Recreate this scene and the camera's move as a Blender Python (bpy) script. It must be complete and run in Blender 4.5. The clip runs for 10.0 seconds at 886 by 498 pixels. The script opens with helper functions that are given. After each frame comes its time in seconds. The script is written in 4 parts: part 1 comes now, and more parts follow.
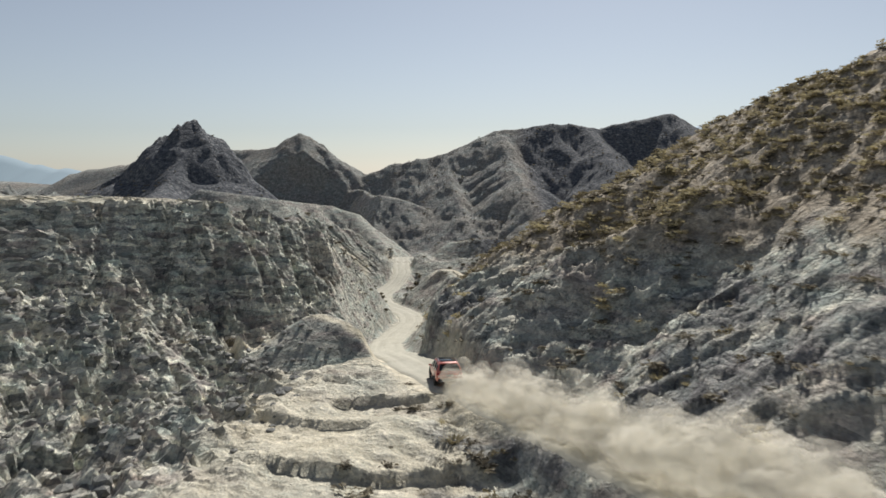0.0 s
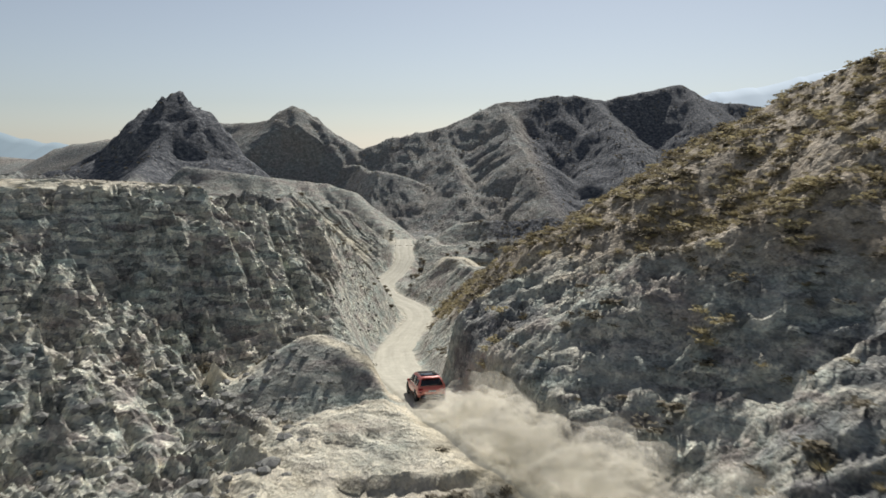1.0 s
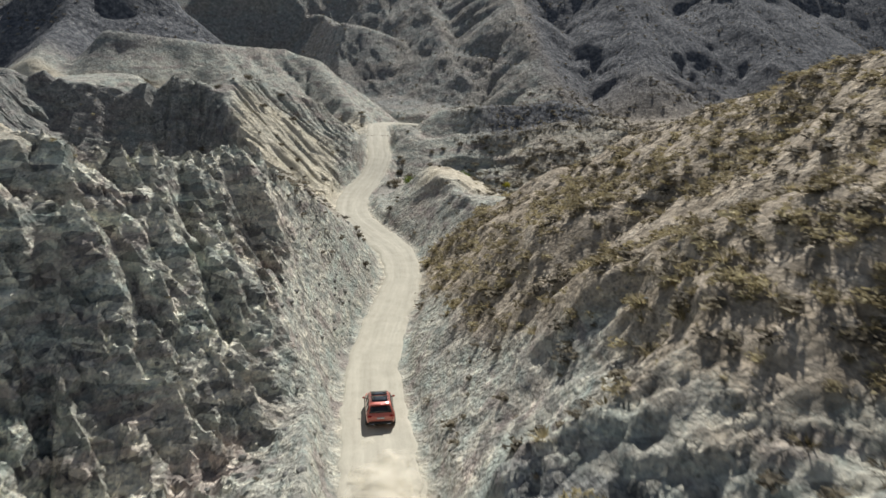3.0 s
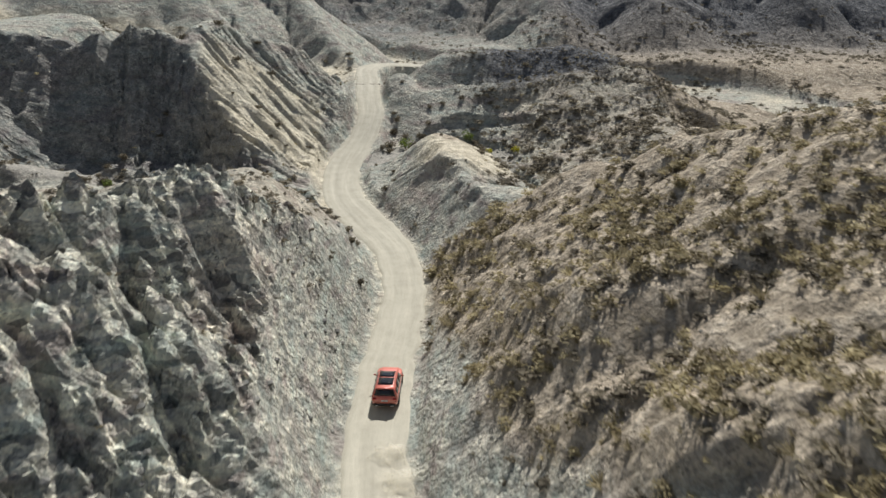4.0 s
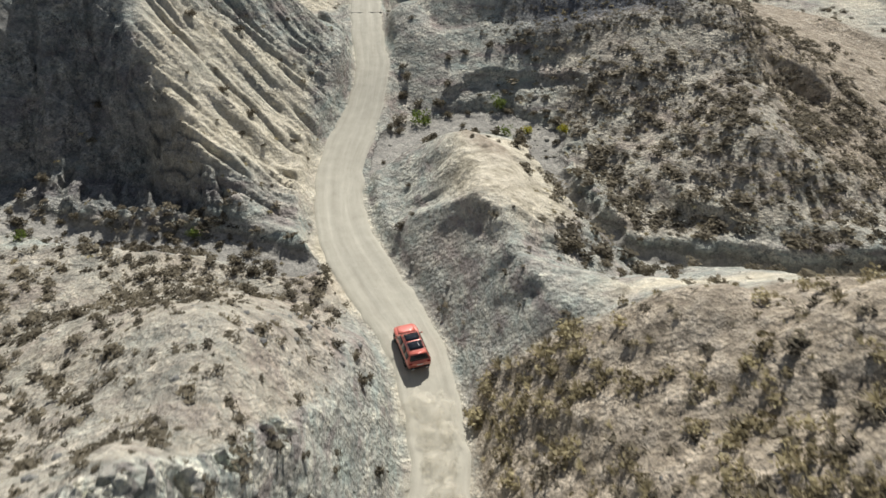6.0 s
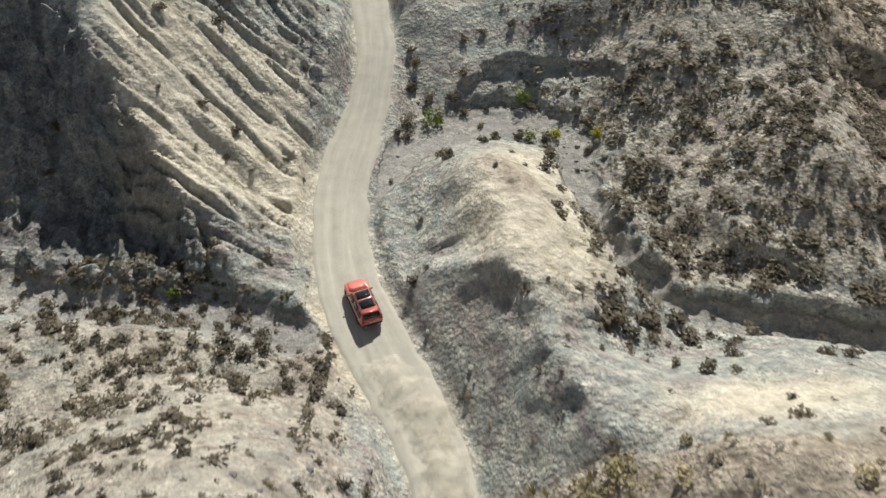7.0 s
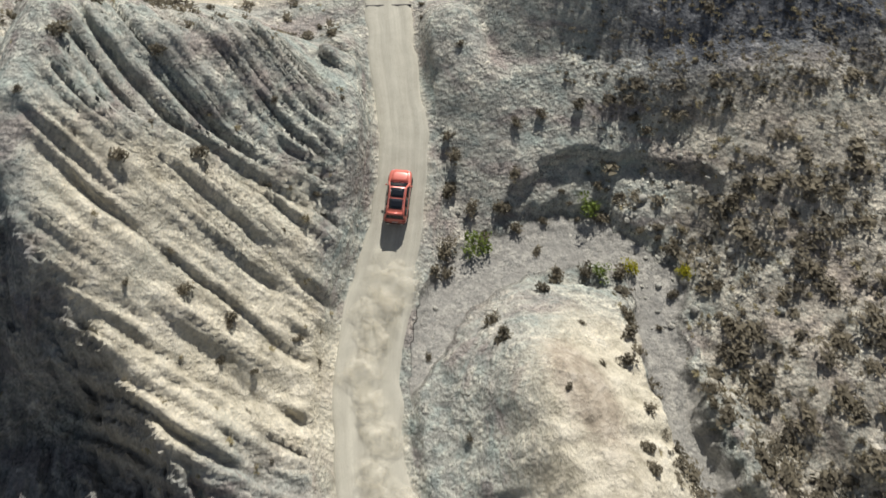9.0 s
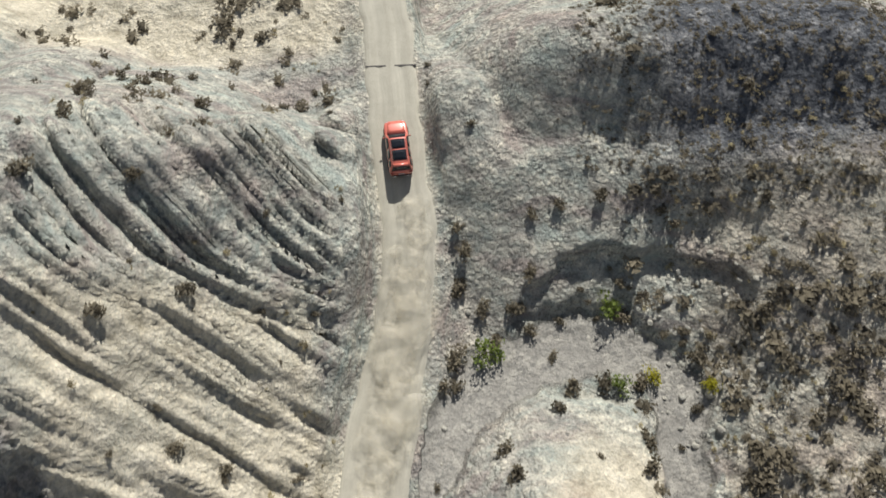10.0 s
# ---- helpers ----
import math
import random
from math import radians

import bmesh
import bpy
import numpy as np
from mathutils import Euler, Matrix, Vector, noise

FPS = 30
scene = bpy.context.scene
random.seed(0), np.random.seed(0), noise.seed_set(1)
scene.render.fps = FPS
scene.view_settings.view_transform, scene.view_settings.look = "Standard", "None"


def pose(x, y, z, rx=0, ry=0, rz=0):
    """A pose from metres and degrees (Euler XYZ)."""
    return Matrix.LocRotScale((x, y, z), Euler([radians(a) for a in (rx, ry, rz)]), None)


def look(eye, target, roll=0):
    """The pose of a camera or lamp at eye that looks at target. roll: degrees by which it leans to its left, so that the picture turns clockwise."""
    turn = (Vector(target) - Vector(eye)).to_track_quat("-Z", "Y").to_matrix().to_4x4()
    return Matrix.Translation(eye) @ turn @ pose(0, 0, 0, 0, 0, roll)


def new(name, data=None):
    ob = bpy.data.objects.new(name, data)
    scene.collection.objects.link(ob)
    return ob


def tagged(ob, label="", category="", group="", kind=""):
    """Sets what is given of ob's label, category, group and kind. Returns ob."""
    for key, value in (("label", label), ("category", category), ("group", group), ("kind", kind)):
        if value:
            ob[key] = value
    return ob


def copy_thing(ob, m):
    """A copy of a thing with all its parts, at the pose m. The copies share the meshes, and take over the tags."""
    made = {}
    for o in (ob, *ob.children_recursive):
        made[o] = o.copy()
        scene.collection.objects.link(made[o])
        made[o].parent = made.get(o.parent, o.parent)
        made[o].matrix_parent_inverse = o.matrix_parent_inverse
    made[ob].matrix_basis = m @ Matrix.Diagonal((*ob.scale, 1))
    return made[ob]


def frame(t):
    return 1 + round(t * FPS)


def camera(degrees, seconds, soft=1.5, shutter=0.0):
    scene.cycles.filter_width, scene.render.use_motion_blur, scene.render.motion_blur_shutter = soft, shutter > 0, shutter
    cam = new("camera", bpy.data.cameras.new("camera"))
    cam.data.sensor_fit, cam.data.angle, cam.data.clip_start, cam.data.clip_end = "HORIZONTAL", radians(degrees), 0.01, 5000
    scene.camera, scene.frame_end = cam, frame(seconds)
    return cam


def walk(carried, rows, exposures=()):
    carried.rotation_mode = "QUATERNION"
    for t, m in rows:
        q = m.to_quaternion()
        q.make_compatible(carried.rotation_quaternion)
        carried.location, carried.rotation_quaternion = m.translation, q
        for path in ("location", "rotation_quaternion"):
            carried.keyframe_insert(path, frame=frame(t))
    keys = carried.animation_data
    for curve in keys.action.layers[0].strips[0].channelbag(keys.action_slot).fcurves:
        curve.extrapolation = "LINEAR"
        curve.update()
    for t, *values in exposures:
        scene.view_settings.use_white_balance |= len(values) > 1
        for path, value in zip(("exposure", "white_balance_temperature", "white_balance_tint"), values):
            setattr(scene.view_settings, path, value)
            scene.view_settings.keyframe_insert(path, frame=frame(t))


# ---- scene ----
cam = camera(60.2, 10.0, soft=1.5, shutter=0.35)
PLAN = 1.25          # metres to a unit of the plan
METRES, EYE, TILT, LEAN, TURN = 135.0 * PLAN, 12.4 * PLAN, -5.5, 0.0, 0.0
ROWS = [
    (0.0, 0.0, 0.0, 0.0, 0.0, 0.0, -0.0),
    (0.5, -0.0084, 0.044, 0.0054, 0.02, -0.61, -0.0),
    (1.0, -0.0156, 0.0919, 0.013, -0.39, -1.99, 0.12),
    (1.5, -0.0194, 0.1361, 0.0236, -1.04, -3.73, 0.12),
    (2.0, -0.0219, 0.1841, 0.0375, -1.69, -6.6, 0.11),
    (3.5, -0.0308, 0.3276, 0.0862, -2.89, -17.44, -0.06),
    (4.0, -0.0352, 0.3764, 0.1039, -3.42, -20.56, -0.12),
    (4.5, -0.0393, 0.4219, 0.1199, -3.76, -23.43, -0.21),
    (5.0, -0.0432, 0.4682, 0.1358, -4.01, -26.27, -0.28),
    (5.5, -0.0461, 0.5192, 0.153, -4.03, -29.57, -0.31),
    (7.0, -0.0504, 0.6681, 0.2007, -3.95, -41.43, -0.35),
    (7.5, -0.0531, 0.7191, 0.2157, -3.87, -44.99, -0.51),
    (8.0, -0.0567, 0.7655, 0.2285, -3.73, -48.12, -0.71),
    (8.5, -0.0605, 0.8145, 0.241, -3.64, -51.39, -0.83),
    (9.0, -0.0627, 0.8599, 0.2521, -3.62, -54.38, -0.88),
    (9.5, -0.0627, 0.9092, 0.2649, -3.67, -57.81, -0.89),
    (10.0, -0.0605, 0.9558, 0.2781, -3.56, -61.36, -0.78),
]
walk(cam, [(t, pose(0, 0, EYE, TILT, LEAN, TURN) @ pose(METRES * x, METRES * y, METRES * z, 90 + pitch, roll, yaw)) for t, x, y, z, yaw, pitch, roll in ROWS])

# ---- light: low sun ahead of the camera, clear hazy sky ----
SUN_AZ, SUN_EL = 14.0, 39.0          # degrees east of +y, above the horizon
sky_world = bpy.data.worlds.new("sky")
scene.world = sky_world
sky_world.use_nodes = True
wn = sky_world.node_tree
scene.view_settings.exposure = 0.2
scene.cycles.transparent_max_bounces = 32
sky = wn.nodes.new("ShaderNodeTexSky")
sky.sky_type, sky.sun_disc = "NISHITA", False
sky.sun_elevation, sky.sun_rotation = radians(SUN_EL), radians(SUN_AZ)
sky.altitude, sky.air_density, sky.dust_density, sky.ozone_density = 400, 1.0, 0.5, 3.5
pale = wn.nodes.new("ShaderNodeHueSaturation")
pale.inputs["Saturation"].default_value = 0.56
wn.links.new(sky.outputs[0], pale.inputs["Color"])
wn.links.new(pale.outputs[0], wn.nodes["Background"].inputs[0])
wn.nodes["Background"].inputs[1].default_value = 0.062
sun = new("sun", bpy.data.lights.new("sun", "SUN"))
sun.data.energy, sun.data.angle, sun.data.color = 5.0, radians(0.6), (1.0, 0.965, 0.915)
to_sun = Vector((math.sin(radians(SUN_AZ)) * math.cos(radians(SUN_EL)), math.cos(radians(SUN_AZ)) * math.cos(radians(SUN_EL)), math.sin(radians(SUN_EL))))
sun.matrix_world = look((0, 0, 80), Vector((0, 0, 80)) - to_sun)

# ---- materials ----
def material(name, rough=0.9, metal=0.0, color=(0.5, 0.5, 0.5)):
    m = bpy.data.materials.new(name)
    m.use_nodes = True
    b = m.node_tree.nodes["Principled BSDF"]
    b.inputs["Base Color"].default_value = (*color, 1)
    b.inputs["Roughness"].default_value = rough
    b.inputs["Metallic"].default_value = metal
    return m, m.node_tree, b


def node(tree, kind, **values):
    n = tree.nodes.new(kind)
    for key, value in values.items():
        n.inputs[key.replace("_", " ")].default_value = value
    return n


def noise_tex(tree, coord, scale, detail=4.0, rough=0.6):
    n = node(tree, "ShaderNodeTexNoise", Scale=scale, Detail=detail, Roughness=rough)
    tree.links.new(coord, n.inputs["Vector"])
    return n.outputs["Fac"]


def ramp(tree, fac, stops):
    r = tree.nodes.new("ShaderNodeValToRGB")
    el = r.color_ramp.elements
    while len(el) < len(stops):
        el.new(0.5)
    for e, (p, c) in zip(el, stops):
        e.position, e.color = p, (*c, 1)
    tree.links.new(fac, r.inputs[0])
    return r.outputs[0]


def blend(tree, fac, a, b, mode="MIX"):
    m = tree.nodes.new("ShaderNodeMix")
    m.data_type, m.blend_type = "RGBA", mode
    for sock, v in ((m.inputs[0], fac), (m.inputs[6], a), (m.inputs[7], b)):
        if isinstance(v, (int, float)):
            sock.default_value = v
        elif isinstance(v, tuple):
            sock.default_value = (*v, 1)
        else:
            tree.links.new(v, sock)
    return m.outputs[2]


def maths(tree, op, a, b):
    m = tree.nodes.new("ShaderNodeMath")
    m.operation = op
    for sock, v in zip(m.inputs, (a, b)):
        if isinstance(v, (int, float)):
            sock.default_value = v
        else:
            tree.links.new(v, sock)
    return m.outputs[0]


def relief(tree, bsdf, height, strength, distance):
    b = node(tree, "ShaderNodeBump", Strength=strength, Distance=distance)
    tree.links.new(height, b.inputs["Height"])
    tree.links.new(b.outputs[0], bsdf.inputs["Normal"])


def stones(tree, coord, scale):
    """A random grey for each of many broken pieces, and the distance from their middles."""
    v = node(tree, "ShaderNodeTexVoronoi", Scale=scale)
    tree.links.new(coord, v.inputs["Vector"])
    bw = tree.nodes.new("ShaderNodeRGBToBW")
    tree.links.new(v.outputs["Color"], bw.inputs[0])
    return bw.outputs[0], v.outputs["Distance"]


def ground_material():
    """Grey-green marl with cream crust, brown grassy soil and dark rock where the attributes say so."""
    m, t, b = material("badland_earth", 0.95)
    crust = t.nodes.new("ShaderNodeAttribute")
    crust.attribute_name = "cream"
    pos = t.nodes.new("ShaderNodeNewGeometry").outputs["Position"]
    big, mid, fine = noise_tex(t, pos, 0.09, 5), noise_tex(t, pos, 0.7, 5, 0.6), noise_tex(t, pos, 5.0, 5, 0.7)
    stretch = node(t, "ShaderNodeMapping", Scale=(1.0, 1.0, 3.2), Rotation=(0.5, 0.25, 0.3))
    t.links.new(pos, stretch.inputs["Vector"])
    strata = noise_tex(t, stretch.outputs[0], 0.8, 4)
    chip, chip_far = stones(t, pos, 2.3)
    grit, grit_far = stones(t, pos, 6.5)
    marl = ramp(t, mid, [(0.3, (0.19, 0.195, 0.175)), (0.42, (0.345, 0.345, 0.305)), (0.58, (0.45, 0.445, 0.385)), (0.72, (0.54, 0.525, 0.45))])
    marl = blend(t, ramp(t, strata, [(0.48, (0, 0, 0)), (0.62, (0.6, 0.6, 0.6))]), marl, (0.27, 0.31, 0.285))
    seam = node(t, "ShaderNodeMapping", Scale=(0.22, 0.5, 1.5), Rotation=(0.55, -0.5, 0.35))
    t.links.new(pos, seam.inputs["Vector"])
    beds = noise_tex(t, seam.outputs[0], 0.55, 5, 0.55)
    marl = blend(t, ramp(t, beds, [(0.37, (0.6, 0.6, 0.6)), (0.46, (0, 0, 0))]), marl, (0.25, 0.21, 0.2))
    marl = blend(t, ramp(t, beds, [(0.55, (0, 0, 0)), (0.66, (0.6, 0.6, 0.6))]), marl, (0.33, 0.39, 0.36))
    marl = blend(t, ramp(t, big, [(0.5, (0, 0, 0)), (0.68, (0.4, 0.4, 0.4))]), marl, (0.39, 0.32, 0.28))
    ledge = node(t, "ShaderNodeMapping", Scale=(0.5, 0.8, 1.9), Rotation=(0.55, -0.5, 0.35))
    t.links.new(pos, ledge.inputs["Vector"])
    split, _ = stones(t, ledge.outputs[0], 1.15)
    slabs = ramp(t, split, [(0.2, (0.56, 0.56, 0.58)), (0.42, (1.05, 1.05, 1.05)), (0.6, (1.4, 1.38, 1.34)), (0.8, (1.9, 1.87, 1.8))])
    crag = t.nodes.new("ShaderNodeAttribute")
    crag.attribute_name = "crag"
    marl = blend(t, maths(t, "ADD", 0.12, maths(t, "MULTIPLY", crag.outputs["Fac"], 0.7)), marl, blend(t, 1.0, marl, slabs, "MULTIPLY"))
    cream = ramp(t, mid, [(0.3, (0.4, 0.36, 0.27)), (0.5, (0.6, 0.55, 0.43)), (0.75, (0.7, 0.65, 0.53))])
    soil = ramp(t, mid, [(0.3, (0.2, 0.17, 0.13)), (0.46, (0.36, 0.31, 0.24)), (0.62, (0.46, 0.405, 0.325)), (0.78, (0.52, 0.475, 0.4))])
    # the rock's blue cast doubles as painted haze on the far hills
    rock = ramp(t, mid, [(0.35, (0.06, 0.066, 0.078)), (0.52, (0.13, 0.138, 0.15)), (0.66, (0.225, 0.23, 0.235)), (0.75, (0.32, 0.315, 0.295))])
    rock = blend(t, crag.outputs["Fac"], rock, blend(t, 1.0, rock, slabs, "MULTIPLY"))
    col = marl
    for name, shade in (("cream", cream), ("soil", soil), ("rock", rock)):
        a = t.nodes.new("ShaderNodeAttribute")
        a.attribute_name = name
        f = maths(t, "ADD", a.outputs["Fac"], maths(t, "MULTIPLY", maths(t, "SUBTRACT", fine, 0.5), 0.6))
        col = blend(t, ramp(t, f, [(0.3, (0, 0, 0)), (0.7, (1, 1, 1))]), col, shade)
    bed = t.nodes.new("ShaderNodeAttribute")
    bed.attribute_name = "rock"
    gravel = maths(t, "MULTIPLY", bed.outputs["Fac"], -1.0)
    gravel = maths(t, "ADD", gravel, maths(t, "MULTIPLY", maths(t, "SUBTRACT", fine, 0.5), 0.5))
    gravel = ramp(t, gravel, [(0.35, (0, 0, 0)), (0.65, (1, 1, 1))])
    col = blend(t, gravel, col, ramp(t, mid, [(0.3, (0.26, 0.25, 0.225)), (0.7, (0.345, 0.335, 0.3))]))
    speck = ramp(t, chip, [(0.15, (0.34, 0.35, 0.37)), (0.4, (0.9, 0.9, 0.9)), (0.8, (1.5, 1.46, 1.4))])
    speck = blend(t, 0.5, speck, ramp(t, grit, [(0.15, (0.3, 0.3, 0.32)), (0.45, (1, 1, 1)), (0.85, (1.7, 1.66, 1.58))]))
    patchy = ramp(t, noise_tex(t, pos, 0.35, 3), [(0.35, (0.3, 0.3, 0.3)), (0.62, (1, 1, 1))])
    calm = maths(t, "SUBTRACT", 1.0, maths(t, "MULTIPLY", crust.outputs["Fac"], 0.8))
    patchy = maths(t, "MULTIPLY", patchy, maths(t, "SUBTRACT", calm, maths(t, "MULTIPLY", gravel, 0.25)))
    t.links.new(blend(t, patchy, col, blend(t, 1.0, col, speck, "MULTIPLY")), b.inputs["Base Color"])
    up = maths(t, "ADD", maths(t, "MULTIPLY", mid, 1.2), maths(t, "MULTIPLY", maths(t, "ADD", maths(t, "MULTIPLY", chip, 0.35), maths(t, "MULTIPLY", chip_far, -0.3)), patchy))
    up = maths(t, "ADD", up, maths(t, "ADD", maths(t, "MULTIPLY", grit, 0.14), maths(t, "MULTIPLY", fine, 0.2)))
    still = maths(t, "SUBTRACT", 1.0, maths(t, "ADD", maths(t, "MULTIPLY", gravel, 0.6), maths(t, "MULTIPLY", crust.outputs["Fac"], 0.35)))
    relief(t, b, maths(t, "MULTIPLY", up, still), 1.0, 0.75)
    b.inputs["Specular IOR Level"].default_value = 0.1
    return m


def road_material():
    m, t, b = material("dusty_gravel", 0.97)
    co = t.nodes.new("ShaderNodeTexCoord").outputs["UV"]
    pos = t.nodes.new("ShaderNodeNewGeometry").outputs["Position"]
    sep = t.nodes.new("ShaderNodeSeparateXYZ")
    t.links.new(co, sep.inputs[0])
    lane = node(t, "ShaderNodeMapping", Scale=(9.0, 0.12, 1.0))
    t.links.new(co, lane.inputs["Vector"])
    streak = noise_tex(t, lane.outputs[0], 1.0, 4)
    mid, fine = noise_tex(t, pos, 0.7, 5), noise_tex(t, pos, 14.0, 4, 0.7)
    col = ramp(t, streak, [(0.3, (0.35, 0.33, 0.27)), (0.55, (0.445, 0.425, 0.35)), (0.75, (0.57, 0.55, 0.46))])
    col = blend(t, 0.45, col, ramp(t, mid, [(0.3, (0.36, 0.34, 0.28)), (0.7, (0.52, 0.495, 0.41))]))
    col = blend(t, 1.0, col, ramp(t, fine, [(0.25, (0.75, 0.75, 0.75)), (0.5, (1, 1, 1)), (0.8, (1.1, 1.1, 1.1))]), "MULTIPLY")
    t.links.new(col, b.inputs["Base Color"])
    relief(t, b, maths(t, "ADD", maths(t, "MULTIPLY", streak, 0.5), maths(t, "MULTIPLY", fine, 0.2)), 0.6, 0.12)
    b.inputs["Specular IOR Level"].default_value = 0.15
    return m


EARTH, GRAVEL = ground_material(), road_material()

# ---- the land: ridges, washes and the road laid out in plan ----
LATTICE = np.random.default_rng(7).random((257, 257))
LATTICE[256], LATTICE[:, 256] = LATTICE[0], LATTICE[:, 0]


def vnoise(x, y, seed=0):
    """Smooth noise from 0 to 1, one cell a metre."""
    x, y = np.asarray(x, float) + seed * 17.31, np.asarray(y, float) + seed * 9.77
    ix, iy = np.floor(x), np.floor(y)
    fx, fy = x - ix, y - iy
    ix, iy = ix.astype(int) % 256, iy.astype(int) % 256
    fx, fy = fx * fx * (3 - 2 * fx), fy * fy * (3 - 2 * fy)
    top = LATTICE[ix, iy] * (1 - fx) + LATTICE[ix + 1, iy] * fx
    low = LATTICE[ix, iy + 1] * (1 - fx) + LATTICE[ix + 1, iy + 1] * fx
    return top * (1 - fy) + low * fy


def fractal(x, y, octaves=4, seed=0, gain=0.5):
    total, amp, norm = 0.0, 1.0, 0.0
    for o in range(octaves):
        total, norm = total + amp * vnoise(x * 2 ** o, y * 2 ** o, seed + o), norm + amp
        amp *= gain
    return total / norm


def creases(x, y, seed=0):
    """1 along narrow winding lines, 0 away from them."""
    return (1 - np.abs(2 * vnoise(x, y, seed) - 1)) ** 3


def cells(x, y, seed=0):
    """A random height for each of many broken pieces, one a metre."""
    best, value = np.full(np.shape(x), 1e9), np.zeros(np.shape(x))
    ix, iy = np.floor(x).astype(int), np.floor(y).astype(int)
    for dx in (-1, 0, 1):
        for dy in (-1, 0, 1):
            a, b = (ix + dx + 31 * seed) % 256, (iy + dy + 57 * seed) % 256
            d = (ix + dx + LATTICE[a, b] - x) ** 2 + (iy + dy + LATTICE[b, a] - y) ** 2
            near = d < best
            best, value = np.where(near, d, best), np.where(near, LATTICE[(a + 101) % 256, (b + 53) % 256], value)
    return value


def shards(x, y, angle, size, seed):
    """Tilted flat pieces of broken rock drawn out along the angle, about -0.5 to 0.5 high."""
    c, s = math.cos(angle * math.pi / 180), math.sin(angle * math.pi / 180)
    u, v = (x * c + y * s) / (size * 2.2), (-x * s + y * c) / size
    u, v = u + 0.5 * (vnoise(u * 1.7, v * 1.7, seed) - 0.5), v + 0.5 * (vnoise(u * 1.7, v * 1.7, seed + 1) - 0.5)
    best, value = np.full(np.shape(x), 1e9), np.zeros(np.shape(x))
    iu, iv = np.floor(u).astype(int), np.floor(v).astype(int)
    for du in (-1, 0, 1):
        for dv in (-1, 0, 1):
            a, b = (iu + du + 31 * seed) % 256, (iv + dv + 57 * seed) % 256
            pu, pv = u - (iu + du + LATTICE[a, b]), v - (iv + dv + LATTICE[b, a])
            near = pu ** 2 + pv ** 2 < best
            piece = 0.6 * (LATTICE[(a + 101) % 256, (b + 53) % 256] - 0.5) + 0.9 * (LATTICE[(a + 17) % 256, (b + 88) % 256] - 0.5) * pu + 1.5 * (LATTICE[(a + 63) % 256, (b + 29) % 256] - 0.3) * pv
            best, value = np.where(near, pu ** 2 + pv ** 2, best), np.where(near, piece, value)
    return value


def slab(x, y):
    """1 on the smooth pale ground behind the cliff edge."""
    return step(-0.6, 1.6, y - np.interp(x, [-60, -26, -21.2, -18.3, -15.7, -12.9, -10.5], [88, 85.5, 88, 92.4, 94.6, 98, 103]) + 1.6 * (vnoise(x / 1.6, y / 1.6, 66) - 0.5))


CONE = [(-12.4, 58.6, -0.4), (-9.6, 57.1, 1.9), (-7.8, 56, 1.6), (-5.4, 54.4, 0.7), (-4.6, 53.4, -0.4)]


def cone(x, y):
    """1 on the smooth marl cone beside the road."""
    return step(5.4, 4.2, np.hypot((x + 8.0) / 1.35, y - 55.2))


def broken(x, y):
    """1 on the bare rock of the west cliffs and the near ground."""
    return np.clip(step(-8.5, -13, x) * step(120, 100, y) + 0.4 * step(64, 54, y) * step(-4, -9, x), 0, 1) * (1 - slab(x, y)) * (1 - cone(x, y))


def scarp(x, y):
    """1 on the shaded face beside the fluted spur, darkened in lie()."""
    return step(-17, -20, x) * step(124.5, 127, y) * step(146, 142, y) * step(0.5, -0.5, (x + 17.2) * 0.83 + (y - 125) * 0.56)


def bare_line(y):
    """Height on the hill below which it is bare rock."""
    return np.interp(y, [30, 45, 55, 65, 75, 85, 95, 105], [9.5, 9.0, 8.0, 5.0, 1.8, -1.4, -5, -8])


def step(a, b, x):
    u = np.clip((x - a) / (b - a), 0, 1)
    return u * u * (3 - 2 * u)


def along(x, y, line):
    """Distance to a line in plan, its height there, and the length run along it."""
    best, height, run, side, gone = np.full(x.shape, 1e9), np.zeros(x.shape), np.zeros(x.shape), np.zeros(x.shape), 0.0
    for (x0, y0, z0), (x1, y1, z1) in zip(line, line[1:]):
        dx, dy = x1 - x0, y1 - y0
        n = math.hypot(dx, dy)
        u = np.clip(((x - x0) * dx + (y - y0) * dy) / n ** 2, 0, 1)
        d = np.hypot(x - x0 - u * dx, y - y0 - u * dy)
        near = d < best
        best, height, run = np.where(near, d, best), np.where(near, z0 + u * (z1 - z0), height), np.where(near, gone + u * n, run)
        side = np.where(near, dx * (y - y0) - dy * (x - x0), side)
        gone += n
    return best, height, run, side


def crest(x, y, line, left, right, flat):
    """The height of a ridge's slopes, the distance from its crest, the length run along it, and the side."""
    best, dist, run, side, gone = np.full(x.shape, -1e9), np.zeros(x.shape), np.zeros(x.shape), np.zeros(x.shape), 0.0
    for (x0, y0, z0), (x1, y1, z1) in zip(line, line[1:]):
        dx, dy = x1 - x0, y1 - y0
        n = math.hypot(dx, dy)
        u = np.clip(((x - x0) * dx + (y - y0) * dy) / n ** 2, 0, 1)
        reach = np.hypot(x - x0 - u * dx, y - y0 - u * dy)
        d = np.maximum(reach - flat, 0)
        s = dx * (y - y0) - dy * (x - x0)
        lean = 0.5 + 0.5 * s / (n * np.maximum(reach, 1e-6))
        v = z0 + u * (z1 - z0) - (right + (left - right) * lean) * (np.sqrt(d ** 2 + 0.4) - 0.63)
        up = v > best
        best, dist, run, side = np.where(up, v, best), np.where(up, d, dist), np.where(up, gone + u * n, run), np.where(up, s, side)
        gone += n
    return best, dist, run, side


